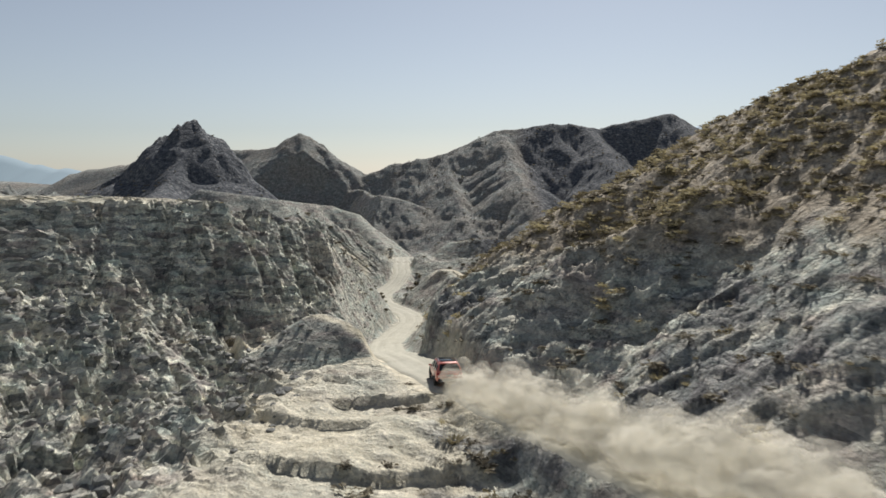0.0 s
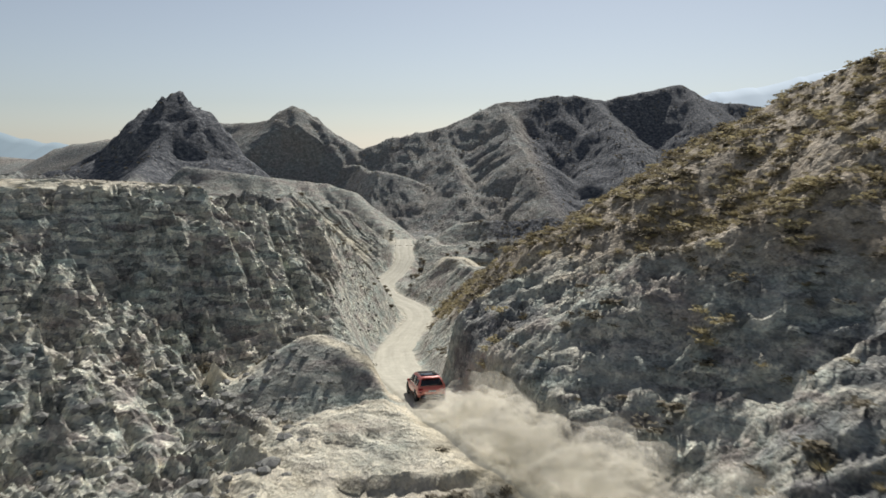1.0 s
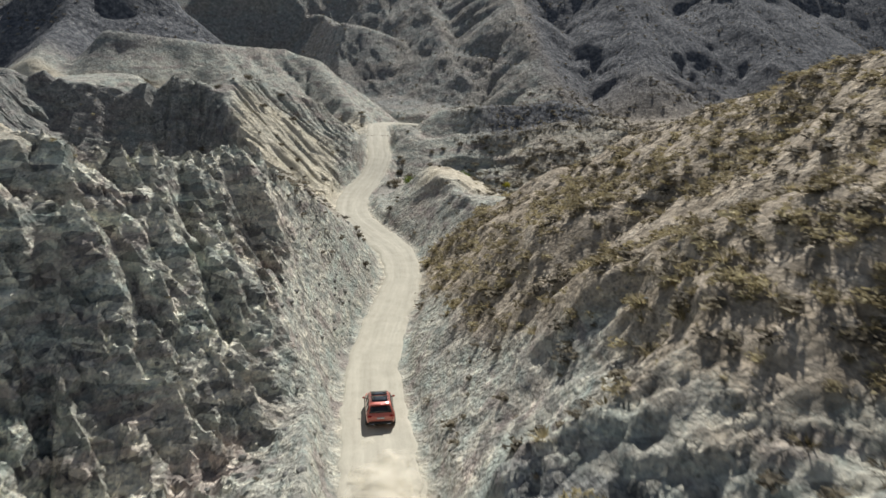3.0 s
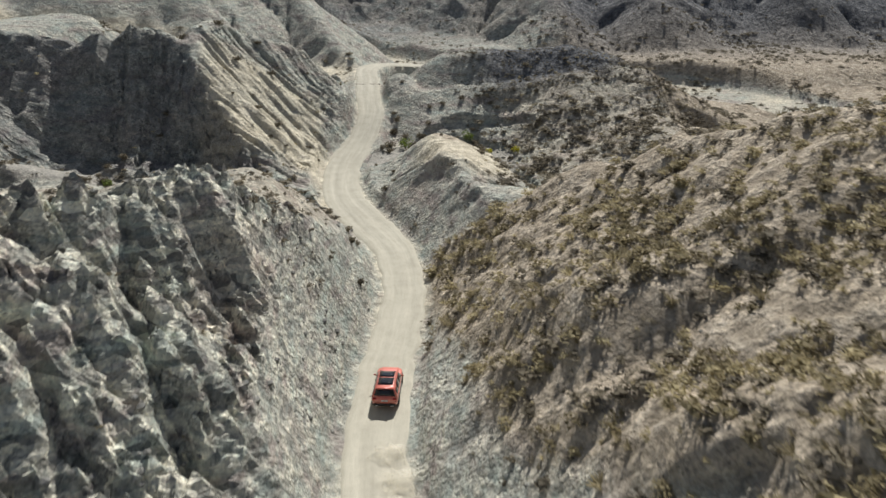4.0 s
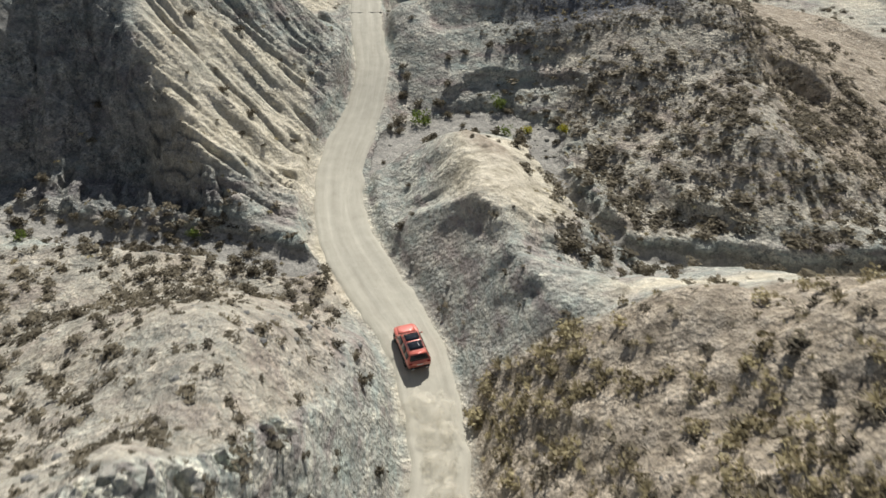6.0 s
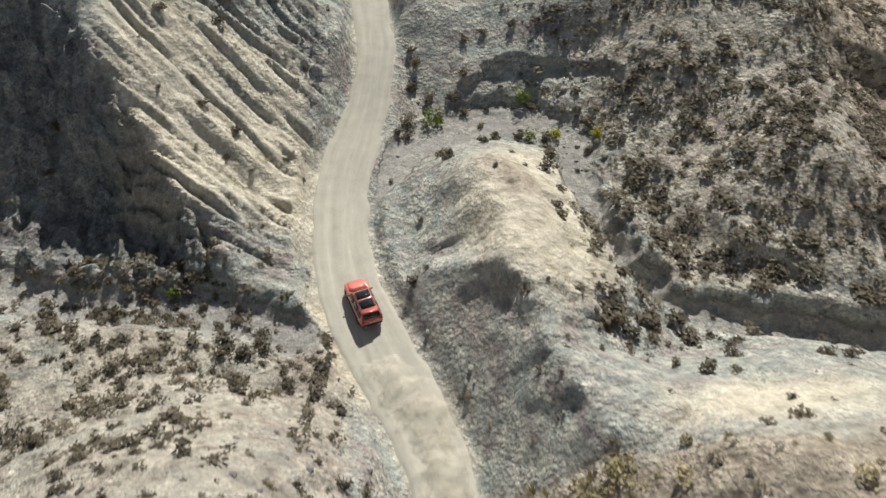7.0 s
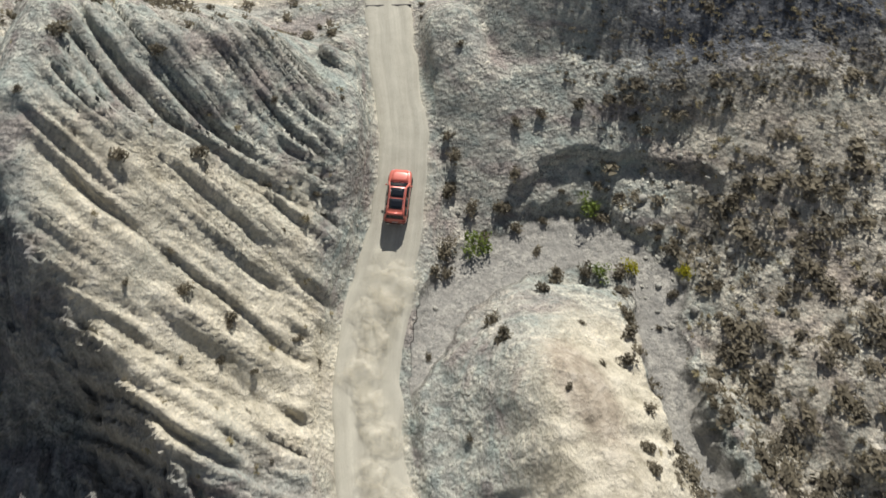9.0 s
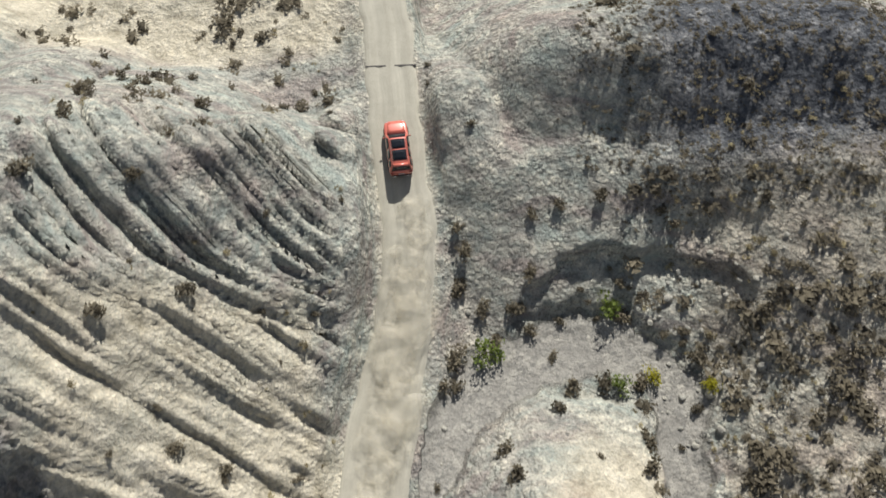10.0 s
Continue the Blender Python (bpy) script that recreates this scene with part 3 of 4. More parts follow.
def road_half(run):
    """Half the road's width along its run, wider where cars turn out."""
    return 1.75 + 0.55 * np.exp(-((run - 112) / 9.0) ** 2) + 0.35 * np.exp(-((run - 128) / 8.0) ** 2) + 0.25 * np.exp(-((run - 60) / 14.0) ** 2)


def stations(parts):
    """Grid lines: (from, to, step) one after another, then growing outward."""
    out = np.concatenate([np.arange(a, b, s) for a, b, s in parts])
    grow = [parts[-1][2]]
    while sum(grow) < 2600:
        grow.append(grow[-1] * 1.16)
    back = [parts[0][2]]
    while sum(back) < 2600:
        back.append(back[-1] * 1.16)
    return np.concatenate([out[0] - np.cumsum(back)[::-1], out, out[-1] + np.cumsum(grow)])


def grid_mesh(name, gx, gy, gz):
    """A sheet over a grid, smooth shaded."""
    ny, nx = gx.shape
    me = bpy.data.meshes.new(name)
    idx = np.arange(ny * nx).reshape(ny, nx)
    quads = np.stack([idx[:-1, :-1], idx[:-1, 1:], idx[1:, 1:], idx[1:, :-1]], -1).reshape(-1, 4)
    me.vertices.add(ny * nx)
    me.vertices.foreach_set("co", np.stack([gx, gy, gz], -1).astype(np.float32).ravel())
    me.loops.add(quads.size)
    me.loops.foreach_set("vertex_index", quads.astype(np.int32).ravel())
    me.polygons.add(len(quads))
    me.polygons.foreach_set("loop_start", np.arange(0, quads.size, 4, dtype=np.int32))
    me.polygons.foreach_set("use_smooth", np.ones(len(quads), bool))
    me.update(calc_edges=True)
    return me


def make_ground():
    gx, gy = np.meshgrid(stations([(-120, -36, 1.0), (-36, 30, 0.21), (30, 150, 1.0)]), stations([(28, 170, 0.21), (170, 390, 1.0)]))
    gz, cream, soil, rock = lie(gx, gy)
    me = grid_mesh("ground", gx * PLAN, gy * PLAN, gz * PLAN)
    for name, values in (("cream", cream), ("soil", soil), ("rock", rock), ("crag", np.maximum(broken(gx, gy), 0.6 * step(-3, 0, gx) * step(24, 14, gx) * step(90, 70, gy)))):
        me.attributes.new(name, "FLOAT", "POINT").data.foreach_set("value", values.astype(np.float32).ravel())
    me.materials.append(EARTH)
    mid = [(g[:-1, :-1] + g[1:, 1:]).ravel() / 2 for g in (gx, gy)]
    sharp = (broken(*mid) > 0.4) | (scarp(*mid) > 0.4)
    me.polygons.foreach_set("use_smooth", ~sharp)
    return tagged(new("ground", me), "eroded grey-green badland slopes with cream crusts and grassy soil", "ground", kind="structure")


def make_road():
    pts = np.array(smooth_line(ROAD[::2], 8))
    tang = np.gradient(pts[:, :2], axis=0)
    tang /= np.linalg.norm(tang, axis=1)[:, None]
    nrm = np.stack([tang[:, 1], -tang[:, 0]], -1)
    _, _, run, _ = along(pts[:, 0], pts[:, 1], ROAD)
    u = np.linspace(-1, 1, 21)
    half = road_half(run)[:, None] + 0.55 * (np.stack([fractal(run / 1.6, run * 0 + s, 3, 9) for s in (3.0, 8.0)], -1)[:, (u > 0).astype(int)] - 0.5)
    gx = pts[:, :1] + nrm[:, :1] * u * half
    gy = pts[:, 1:2] + nrm[:, 1:2] * u * half
    ruts = -0.05 * (np.exp(-((np.abs(u) - 0.42) / 0.12) ** 2)) + 0.03 * np.exp(-(u / 0.15) ** 2)
    gz = pts[:, 2:3] + 0.05 + ruts[None, :] * (0.5 + vnoise(run / 3, run * 0, 6)[:, None]) - 0.16 * step(0.86, 1.0, np.abs(u))[None, :]
    me = grid_mesh("road", gx * PLAN, gy * PLAN, gz * PLAN)
    uv = me.uv_layers.new(name="UVMap")
    n = len(u)
    vi = np.zeros(len(me.loops), np.int32)
    me.loops.foreach_get("vertex_index", vi)
    uv.data.foreach_set("uv", np.stack([u[vi % n] * 0.5 + 0.5, run[vi // n]], -1).astype(np.float32).ravel())
    me.materials.append(GRAVEL)
    return tagged(new("road", me), "pale dusty winding dirt track with faint wheel ruts", "road", kind="structure")


make_ground()
make_road()


def make_mountains():
    """The range on the horizon, its haze put into a blue colour and a glow."""
    u = np.linspace(0, 1, 140)
    crest = np.interp(u, [0, 0.075, 0.154, 0.232, 0.31, 0.4, 0.6, 1], [120, 162, 172, 200, 222, 236, 262, 210]) + 16 * (fractal(u * 30, u * 0, 4, 81) - 0.5)
    v = np.linspace(-1, 1, 15)[:, None]
    gx, gy = 620 + 1500 * u[None, :] + 0 * v, 2080 + 0 * u[None, :] + 420 * v + 60 * (vnoise(u * 12, u * 0, 6)[None, :] - 0.5)
    gz = -20 + (crest[None, :] + 20) * (1 - np.abs(v)) ** 0.9
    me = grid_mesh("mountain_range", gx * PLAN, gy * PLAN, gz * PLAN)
    m, t, b = material("haze_tint_range", 1.0, 0, (0.3, 0.36, 0.42))
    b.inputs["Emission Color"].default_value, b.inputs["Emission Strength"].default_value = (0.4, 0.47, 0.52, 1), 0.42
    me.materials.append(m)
    tagged(new("backdrop", me), "mountain range painted pale blue and glowing for distant haze", "mountains", kind="structure")
    # low hills to the north-west, haze put into their blue and a faint glow
    crest = np.interp(u, [0, 0.55, 0.66, 0.78, 0.88, 1], [60, 44, 34, 22, 18, 8]) + 5 * (fractal(u * 25, u * 0, 4, 83) - 0.5)
    gx, gy = -760 + 380 * u[None, :] + 0 * v, 900 + 0 * u[None, :] + 120 * v
    gz = -20 + (crest[None, :] + 20) * (1 - np.abs(v)) ** 0.9
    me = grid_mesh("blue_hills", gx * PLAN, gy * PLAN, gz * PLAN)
    m, t, b = material("haze_tint_hills", 1.0, 0, (0.2, 0.25, 0.28))
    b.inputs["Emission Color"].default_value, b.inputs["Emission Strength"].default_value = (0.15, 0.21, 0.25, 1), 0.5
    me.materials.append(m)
    return tagged(new("backdrop", me), "low hills painted blue-grey and glowing for haze", "hills", kind="structure")


make_mountains()


def make_drain():
    """The narrow drain across the road."""
    bm = bmesh.new()
    bmesh.ops.create_cube(bm, size=1, matrix=Matrix.Translation(Vector((-8.95, 164.6, -6.33)) * PLAN) @ Matrix.Diagonal((4.4, 0.14, 0.12, 1)))
    me = bpy.data.meshes.new("drain")
    bm.to_mesh(me)
    me.materials.append(material("drain_dark", 0.9, 0, (0.09, 0.085, 0.08))[0])
    return tagged(new("drainage_channel", me), "dark narrow drainage channel across the dirt track", "drain", kind="structure")


make_drain()


# ---- helpers for things ----
def part(name, bm, mat, parent=None, label="", smooth=True):
    me = bpy.data.meshes.new(name)
    bm.to_mesh(me)
    bm.free()
    if smooth:
        me.shade_smooth()
    me.materials.append(mat)
    ob = new(name, me)
    if parent:
        ob.parent = parent
    return tagged(ob, label)


def loft(rings):
    """A closed skin over rings of equal length."""
    bm = bmesh.new()
    rows = [[bm.verts.new(p) for p in r] for r in rings]
    n = len(rings[0])
    for a, b in zip(rows, rows[1:]):
        for i in range(n):
            bm.faces.new((a[i], a[(i + 1) % n], b[(i + 1) % n], b[i]))
    bm.faces.new(rows[0][::-1])
    bm.faces.new(rows[-1])
    bmesh.ops.recalc_face_normals(bm, faces=bm.faces)
    return bm


def box(x, y, z, sx, sy, sz, bevel=0.02):
    bm = bmesh.new()
    bmesh.ops.create_cube(bm, size=1, matrix=Matrix.Translation((x, y, z)) @ Matrix.Diagonal((sx, sy, sz, 1)))
    if bevel:
        bmesh.ops.bevel(bm, geom=bm.edges[:], offset=bevel, segments=2, affect="EDGES")
    return bm


def panel(corners, thick=0.012, cuts=3):
    """A thin plate on four corners, given round its edge as seen from outside."""
    bm = bmesh.new()
    a, b, c, d = (Vector(p) for p in corners)
    n = (b - a).cross(d - a).normalized() * thick
    rows = []
    for lift in (0, 1):
        rows.append([[bm.verts.new(a.lerp(b, i / cuts).lerp(d.lerp(c, i / cuts), j / cuts) + n * lift) for i in range(cuts + 1)] for j in range(cuts + 1)])
    for g, flip in ((rows[0], True), (rows[1], False)):
        for j in range(cuts):
            for i in range(cuts):
                q = (g[j][i], g[j][i + 1], g[j + 1][i + 1], g[j + 1][i])
                bm.faces.new(q[::-1] if flip else q)
    for i in range(cuts):
        for (p, q) in (((0, i), (0, i + 1)), ((cuts, i + 1), (cuts, i)), ((i + 1, 0), (i, 0)), ((i, cuts), (i + 1, cuts))):
            bm.faces.new((rows[0][p[0]][p[1]], rows[0][q[0]][q[1]], rows[1][q[0]][q[1]], rows[1][p[0]][p[1]]))
    return bm


# ---- the car ----
def car_paint():
    m, t, b = material("coral_paint", 0.36, 0.1, (0.64, 0.15, 0.105))
    b.inputs["Coat Weight"].default_value, b.inputs["Coat Roughness"].default_value = 0.8, 0.08
    co = t.nodes.new("ShaderNodeTexCoord").outputs["Object"]
    dusty = noise_tex(t, co, 3.0, 4)
    low = t.nodes.new("ShaderNodeSeparateXYZ")
    t.links.new(co, low.inputs[0])
    veil = maths(t, "MULTIPLY", ramp(t, low.outputs[2], [(0.3, (0.9, 0.9, 0.9)), (0.95, (0.12, 0.12, 0.12))]), dusty)
    t.links.new(blend(t, veil, (0.64, 0.15, 0.105), (0.36, 0.27, 0.22)), b.inputs["Base Color"])
    return m


def make_car():
    paint = car_paint()
    glass = material("tinted_glass", 0.05, 0, (0.012, 0.014, 0.018))[0]
    black = material("black_plastic", 0.55, 0, (0.02, 0.02, 0.021))[0]
    rubber = material("tyre_rubber", 0.85, 0, (0.03, 0.029, 0.027))[0]
    alloy = material("alloy", 0.3, 0.9, (0.55, 0.55, 0.56))[0]
    red = material("red_lens", 0.15, 0, (0.35, 0.008, 0.01))[0]
    clear = material("clear_lens", 0.08, 0.3, (0.6, 0.62, 0.65))[0]
    pale = material("plate_white", 0.5, 0, (0.7, 0.7, 0.66))[0]
    chrome = material("chrome", 0.12, 1.0, (0.75, 0.75, 0.76))[0]
    car = tagged(new("car"), "coral red sport utility car with two-panel glass roof, dusty tail", "car")

    def ring(y, w, zb, zs, crown):
        half = [(w * 0.8, zb), (w * 0.95, zb + 0.08), (w, zb + 0.3), (w * 1.005, (zb + zs) / 2 + 0.08), (w * 0.985, zs - 0.12), (w * 0.94, zs - 0.02), (w * 0.82, zs + 0.02), (w * 0.4, zs + crown)]
        return [(x, y, z) for x, z in half] + [(-x, y, z) for x, z in half[::-1]]
    part("body", loft([ring(*r) for r in ((-2.43, 0.78, 0.50, 0.86, 0.03), (-2.38, 0.90, 0.42, 1.0, 0.04), (-2.15, 0.96, 0.34, 1.07, 0.04), (-1.5, 0.985, 0.28, 1.09, 0.03),
                                           (-0.8, 0.975, 0.26, 1.06, 0.03), (0.3, 0.97, 0.26, 1.04, 0.03), (1.0, 0.98, 0.27, 1.03, 0.04), (1.5, 0.985, 0.29, 1.0, 0.05), (1.95, 0.95, 0.31, 0.94, 0.05),
                                           (2.25, 0.86, 0.34, 0.84, 0.05), (2.42, 0.66, 0.40, 0.70, 0.03))]), paint, car)

    def tall(y):
        return float(np.interp(y, [-2.3, -2.2, -2.08, -1.9, -1.3, -0.6, 0.0, 0.35, 0.7, 1.1], [1.08, 1.34, 1.57, 1.66, 1.71, 1.73, 1.715, 1.66, 1.38, 1.06]))

    def cabin(y):
        h = tall(y)
        wt = 0.93 - (h - 1.03) * 0.40
        half = [(0.93, 1.0), (0.93, min(1.06, h)), (wt + 0.035, h - 0.06 if h > 1.15 else h), (wt - 0.05, h), (wt * 0.5, h + 0.018)]
        return [(x, y, z) for x, z in half] + [(-x, y, z) for x, z in half[::-1]]
    part("cabin", loft([cabin(y) for y in (-2.29, -2.2, -2.08, -1.9, -1.3, -0.6, 0.0, 0.35, 0.7, 1.08)]), paint, car)
    part("bonnet", panel([(-0.76, 1.08, 1.075), (0.76, 1.08, 1.075), (0.62, 2.2, 0.915), (-0.62, 2.2, 0.915)], 0.022), paint, car)
    part("windscreen", panel([(-0.62, 0.40, 1.635), (0.62, 0.40, 1.635), (0.78, 1.04, 1.125), (-0.78, 1.04, 1.125)], 0.016), glass, car, "dark tinted windscreen")
    part("rear_window", panel([(0.62, -2.10, 1.58), (-0.62, -2.10, 1.58), (-0.78, -2.31, 1.14), (0.78, -2.31, 1.14)], 0.018), glass, car, "dark tinted rear window")
    for k, (y0, y1) in enumerate(((0.22, -0.62), (-0.78, -1.66))):
        part("roof_glass", panel([(-0.55, y1, tall(y1) + 0.045), (0.55, y1, tall(y1) + 0.045), (0.57, y0, tall(y0) + 0.05), (-0.57, y0, tall(y0) + 0.05)], 0.012), glass, car, "dark panoramic roof glass")
    for s in (1, -1):
        for y0, y1, top in ((0.78, -0.36, 1.56), (-0.46, -1.28, 1.6), (-1.38, -2.0, 1.5)):
            f = 0.22 if y0 > 0.5 else 0.0
            q = [(s * 0.935, y0, 1.12), (s * 0.935, y1, 1.12), (s * (0.945 - (top - 1.06) * 0.41), y1, top), (s * (0.945 - (top - 1.06) * 0.41), y0 - f * 1.7, top)]
            part("side_window", panel(q if s < 0 else [q[1], q[0], q[3], q[2]], 0.010), glass, car, "dark tinted side window")
        m = part("mirror", box(s * 1.06, 0.72, 1.12, 0.2, 0.12, 0.14, 0.04), paint, car)
        part("mirror_arm", box(s * 0.95, 0.72, 1.08, 0.14, 0.07, 0.05, 0.015), black, m)
        part("roof_rail", box(s * 0.62, -0.75, 1.745, 0.035, 1.9, 0.035, 0.012), chrome, car, "slim bright roof rail")
        part("tail_light", box(s * 0.74, -2.40, 0.95, 0.3, 0.07, 0.14, 0.03), red, car, "dark red tail light")
        part("headlight", box(s * 0.64, 2.26, 0.78, 0.24, 0.18, 0.15, 0.05), clear, car, "clear headlight")
        part("sill", box(s * 0.95, 0.0, 0.28, 0.09, 2.1, 0.12, 0.03), black, car, "black plastic sill")
        for y in (0.2, -0.75):
            part("door_handle", box(s * 0.985, y, 0.93, 0.03, 0.2, 0.035, 0.01), chrome, car)
    part("spoiler", box(0, -2.06, 1.655, 1.22, 0.3, 0.045, 0.018), paint, car)
    part("tailgate", panel([(0.72, -2.30, 1.16), (-0.72, -2.30, 1.16), (-0.66, -2.452, 0.66), (0.66, -2.452, 0.66)], 0.02), paint, car, "dusty tailgate")
    part("rear_bumper", box(0, -2.40, 0.50, 1.62, 0.16, 0.24, 0.05), black, car, "black rear bumper")
    part("number_plate", box(0, -2.475, 0.83, 0.5, 0.02, 0.11, 0.004), pale, car, "plain pale plate")
    part("grille", box(0, 2.38, 0.62, 0.9, 0.1, 0.24, 0.04), black, car)
    for s in (1, -1):
        part("exhaust_tip", box(s * 0.55, -2.47, 0.42, 0.2, 0.1, 0.07, 0.02), chrome, car)
    wheels = []
    for s in (1, -1):
        for y in (1.47, -1.44):
            arch = bmesh.new()
            bmesh.ops.create_cone(arch, cap_ends=True, segments=28, radius1=0.44, radius2=0.44, depth=0.06, matrix=Matrix.Translation((s * 0.965, y, 0.42)) @ Matrix.Rotation(radians(90), 4, "Y"))
            part("wheel_arch", arch, black, car, "black wheel arch")
            wheel = new("wheel")
            wheel.parent = car
            wheel.matrix_basis = pose(s * 0.89, y, 0.37)
            tyre = bmesh.new()
            prof = [(0.25, -0.12), (0.34, -0.135), (0.37, -0.10), (0.372, 0), (0.37, 0.10), (0.34, 0.135), (0.25, 0.12)]
            rows = [[tyre.verts.new((x, r * math.cos(a), r * math.sin(a))) for r, x in prof] for a in (2 * math.pi * i / 28 for i in range(28))]
            for i in range(28):
                for k in range(len(prof)):
                    tyre.faces.new((rows[i][k], rows[(i + 1) % 28][k], rows[(i + 1) % 28][(k + 1) % len(prof)], rows[i][(k + 1) % len(prof)]))
            bmesh.ops.recalc_face_normals(tyre, faces=tyre.faces)
            part("tyre", tyre, rubber, wheel, "black rubber tyre")
            rim = bmesh.new()
            bmesh.ops.create_cone(rim, cap_ends=True, segments=24, radius1=0.07, radius2=0.07, depth=0.2, matrix=Matrix.Rotation(radians(90), 4, "Y"))
            for i in range(5):
                bmesh.ops.create_cube(rim, size=1, matrix=Matrix.Rotation(i * 2 * math.pi / 5, 4, "X") @ Matrix.Translation((s * 0.09, 0, 0.15)) @ Matrix.Diagonal((0.03, 0.06, 0.22, 1)))
            part("rim", rim, alloy, wheel, "five-spoke alloy rim", smooth=False)
            wheels.append((wheel, s * 0.89, y))
    return car, wheels


CAR, WHEELS = make_car()


# ---- plants and stones ----
def leaf_material(name, dark, light, rough=0.8):
    m, t, b = material(name, rough)
    a = t.nodes.new("ShaderNodeAttribute")
    a.attribute_name = "tone"
    g = t.nodes.new("ShaderNodeObjectInfo")
    isl = t.nodes.new("ShaderNodeNewGeometry")
    f = maths(t, "ADD", maths(t, "MULTIPLY", a.outputs["Fac"], 0.6), maths(t, "MULTIPLY", isl.outputs["Random Per Island"], 0.4))
    f = maths(t, "ADD", f, maths(t, "MULTIPLY", maths(t, "SUBTRACT", g.outputs["Random"], 0.5), 0.3))
    hue = ramp(t, f, [(0.1, dark), (0.9, light)])
    t.links.new(hue, b.inputs["Base Color"])
    b.inputs["Specular IOR Level"].default_value = 0.15
    thin, mix = t.nodes.new("ShaderNodeBsdfTranslucent"), t.nodes.new("ShaderNodeMixShader")
    t.links.new(hue, thin.inputs["Color"])
    mix.inputs[0].default_value = 0.33
    t.links.new(b.outputs[0], mix.inputs[1])
    t.links.new(thin.outputs[0], mix.inputs[2])
    t.links.new(mix.outputs[0], t.nodes["Material Output"].inputs["Surface"])
    return m


SCRUB = leaf_material("scrub_leaves", (0.075, 0.066, 0.05), (0.27, 0.235, 0.165))
DRY = leaf_material("dry_grass", (0.165, 0.137, 0.08), (0.53, 0.462, 0.275))
GREEN = leaf_material("green_leaves", (0.07, 0.10, 0.02), (0.22, 0.28, 0.07))
YELLOW = leaf_material("yellow_flowers", (0.25, 0.24, 0.03), (0.6, 0.55, 0.06))
BARK = material("grey_bark", 0.9, 0, (0.12, 0.10, 0.08))[0]


def leafy(rng, leaves, size=0.13, lumps=5):
    """Leaf triangles of a rounded shrub one metre across: several lumps with gaps between."""
    mids = np.c_[rng.uniform(-0.28, 0.28, lumps), rng.uniform(-0.28, 0.28, lumps), rng.uniform(0.18, 0.5, lumps)]
    mids[0] = (0, 0, 0.35)
    rad = rng.uniform(0.16, 0.30, lumps)
    k = rng.integers(0, lumps, leaves)
    d = rng.normal(size=(leaves, 3))
    d /= np.linalg.norm(d, axis=1)[:, None]
    c = mids[k] + d * (rad[k] * rng.uniform(0.55, 1.1, leaves))[:, None]
    c[:, 2] = np.abs(c[:, 2]) + 0.02
    a, b = rng.normal(size=(leaves, 3)), rng.normal(size=(leaves, 3))
    a /= np.linalg.norm(a, axis=1)[:, None]
    b /= np.linalg.norm(b, axis=1)[:, None]
    s = (size * rng.uniform(0.6, 1.3, leaves))[:, None]
    return np.stack([c - a * s * 0.6, c + a * s * 0.6, c + b * s], 1)


def grassy(rng, blades, height=0.5, spread=0.42):
    """Blade triangles of a tussock one metre across."""
    az = rng.uniform(0, 2 * math.pi, blades)
    base = np.c_[np.cos(az), np.sin(az), az * 0] * (rng.uniform(0, 0.16, blades))[:, None]
    tip = base + np.c_[np.cos(az), np.sin(az), az * 0] * (rng.uniform(0.08, spread, blades))[:, None]
    tip[:, 2] = height * rng.uniform(0.45, 1.0, blades)
    w = np.c_[-np.sin(az), np.cos(az), az * 0] * 0.028
    return np.stack([base - w, base + w, tip], 1)


def tri_mesh(name, tris, mat, tone=None):
    """A mesh of loose triangles, an array of n x 3 x 3."""
    n = len(tris)
    me = bpy.data.meshes.new(name)
    me.vertices.add(n * 3)
    me.vertices.foreach_set("co", tris.astype(np.float32).ravel())
    me.loops.add(n * 3)
    me.loops.foreach_set("vertex_index", np.arange(n * 3, dtype=np.int32))
    me.polygons.add(n)
    me.polygons.foreach_set("loop_start", np.arange(0, n * 3, 3, dtype=np.int32))
    me.update(calc_edges=True)
    if tone is not None:
        me.attributes.new("tone", "FLOAT", "POINT").data.foreach_set("value", np.repeat(tone, 3).astype(np.float32))
    me.materials.append(mat)
    return me


def many(models, spots, rng):
    """All the models' triangles set down on the spots (x, y, z, size), and a tone for each triangle."""
    out, tones = [], []
    pick = rng.integers(0, len(models), len(spots))
    turn = rng.uniform(0, 2 * math.pi, len(spots))
    for k, model in enumerate(models):
        on = spots[pick == k]
        if not len(on):
            continue
        c, s = np.cos(turn[pick == k]), np.sin(turn[pick == k])
        p = model[None] * on[:, 3][:, None, None, None]
        q = np.stack([p[..., 0] * c[:, None, None] - p[..., 1] * s[:, None, None], p[..., 0] * s[:, None, None] + p[..., 1] * c[:, None, None], p[..., 2]], -1)
        q = q + on[:, None, None, :3]
        out.append(q.reshape(-1, 3, 3))
        tones.append(np.repeat(rng.random(len(on)), len(model)))
    return np.concatenate(out), np.concatenate(tones)


def scatter(rng, count, x0, x1, y0, y1, chance, low, high):
    """Spots strewn over a stretch of land, kept by chance(x, y, height, shares), clear of the road."""
    x, y = rng.uniform(x0, x1, count), rng.uniform(y0, y1, count)
    z, cream, soil, rock = lie(x, y)
    d, _, run, _ = along(x, y, ROAD)
    keep = (rng.random(count) < chance(x, y, z, cream, soil, rock)) & (d > road_half(run) + 0.35)
    size = low + (high - low) * rng.random(count) ** 2
    return np.stack([x * PLAN, y * PLAN, z * PLAN - 0.05, size], -1)[keep]


def clumped(x, y, seed, size=4.0):
    return step(0.42, 0.62, fractal(x / size, y / size, 3, seed))


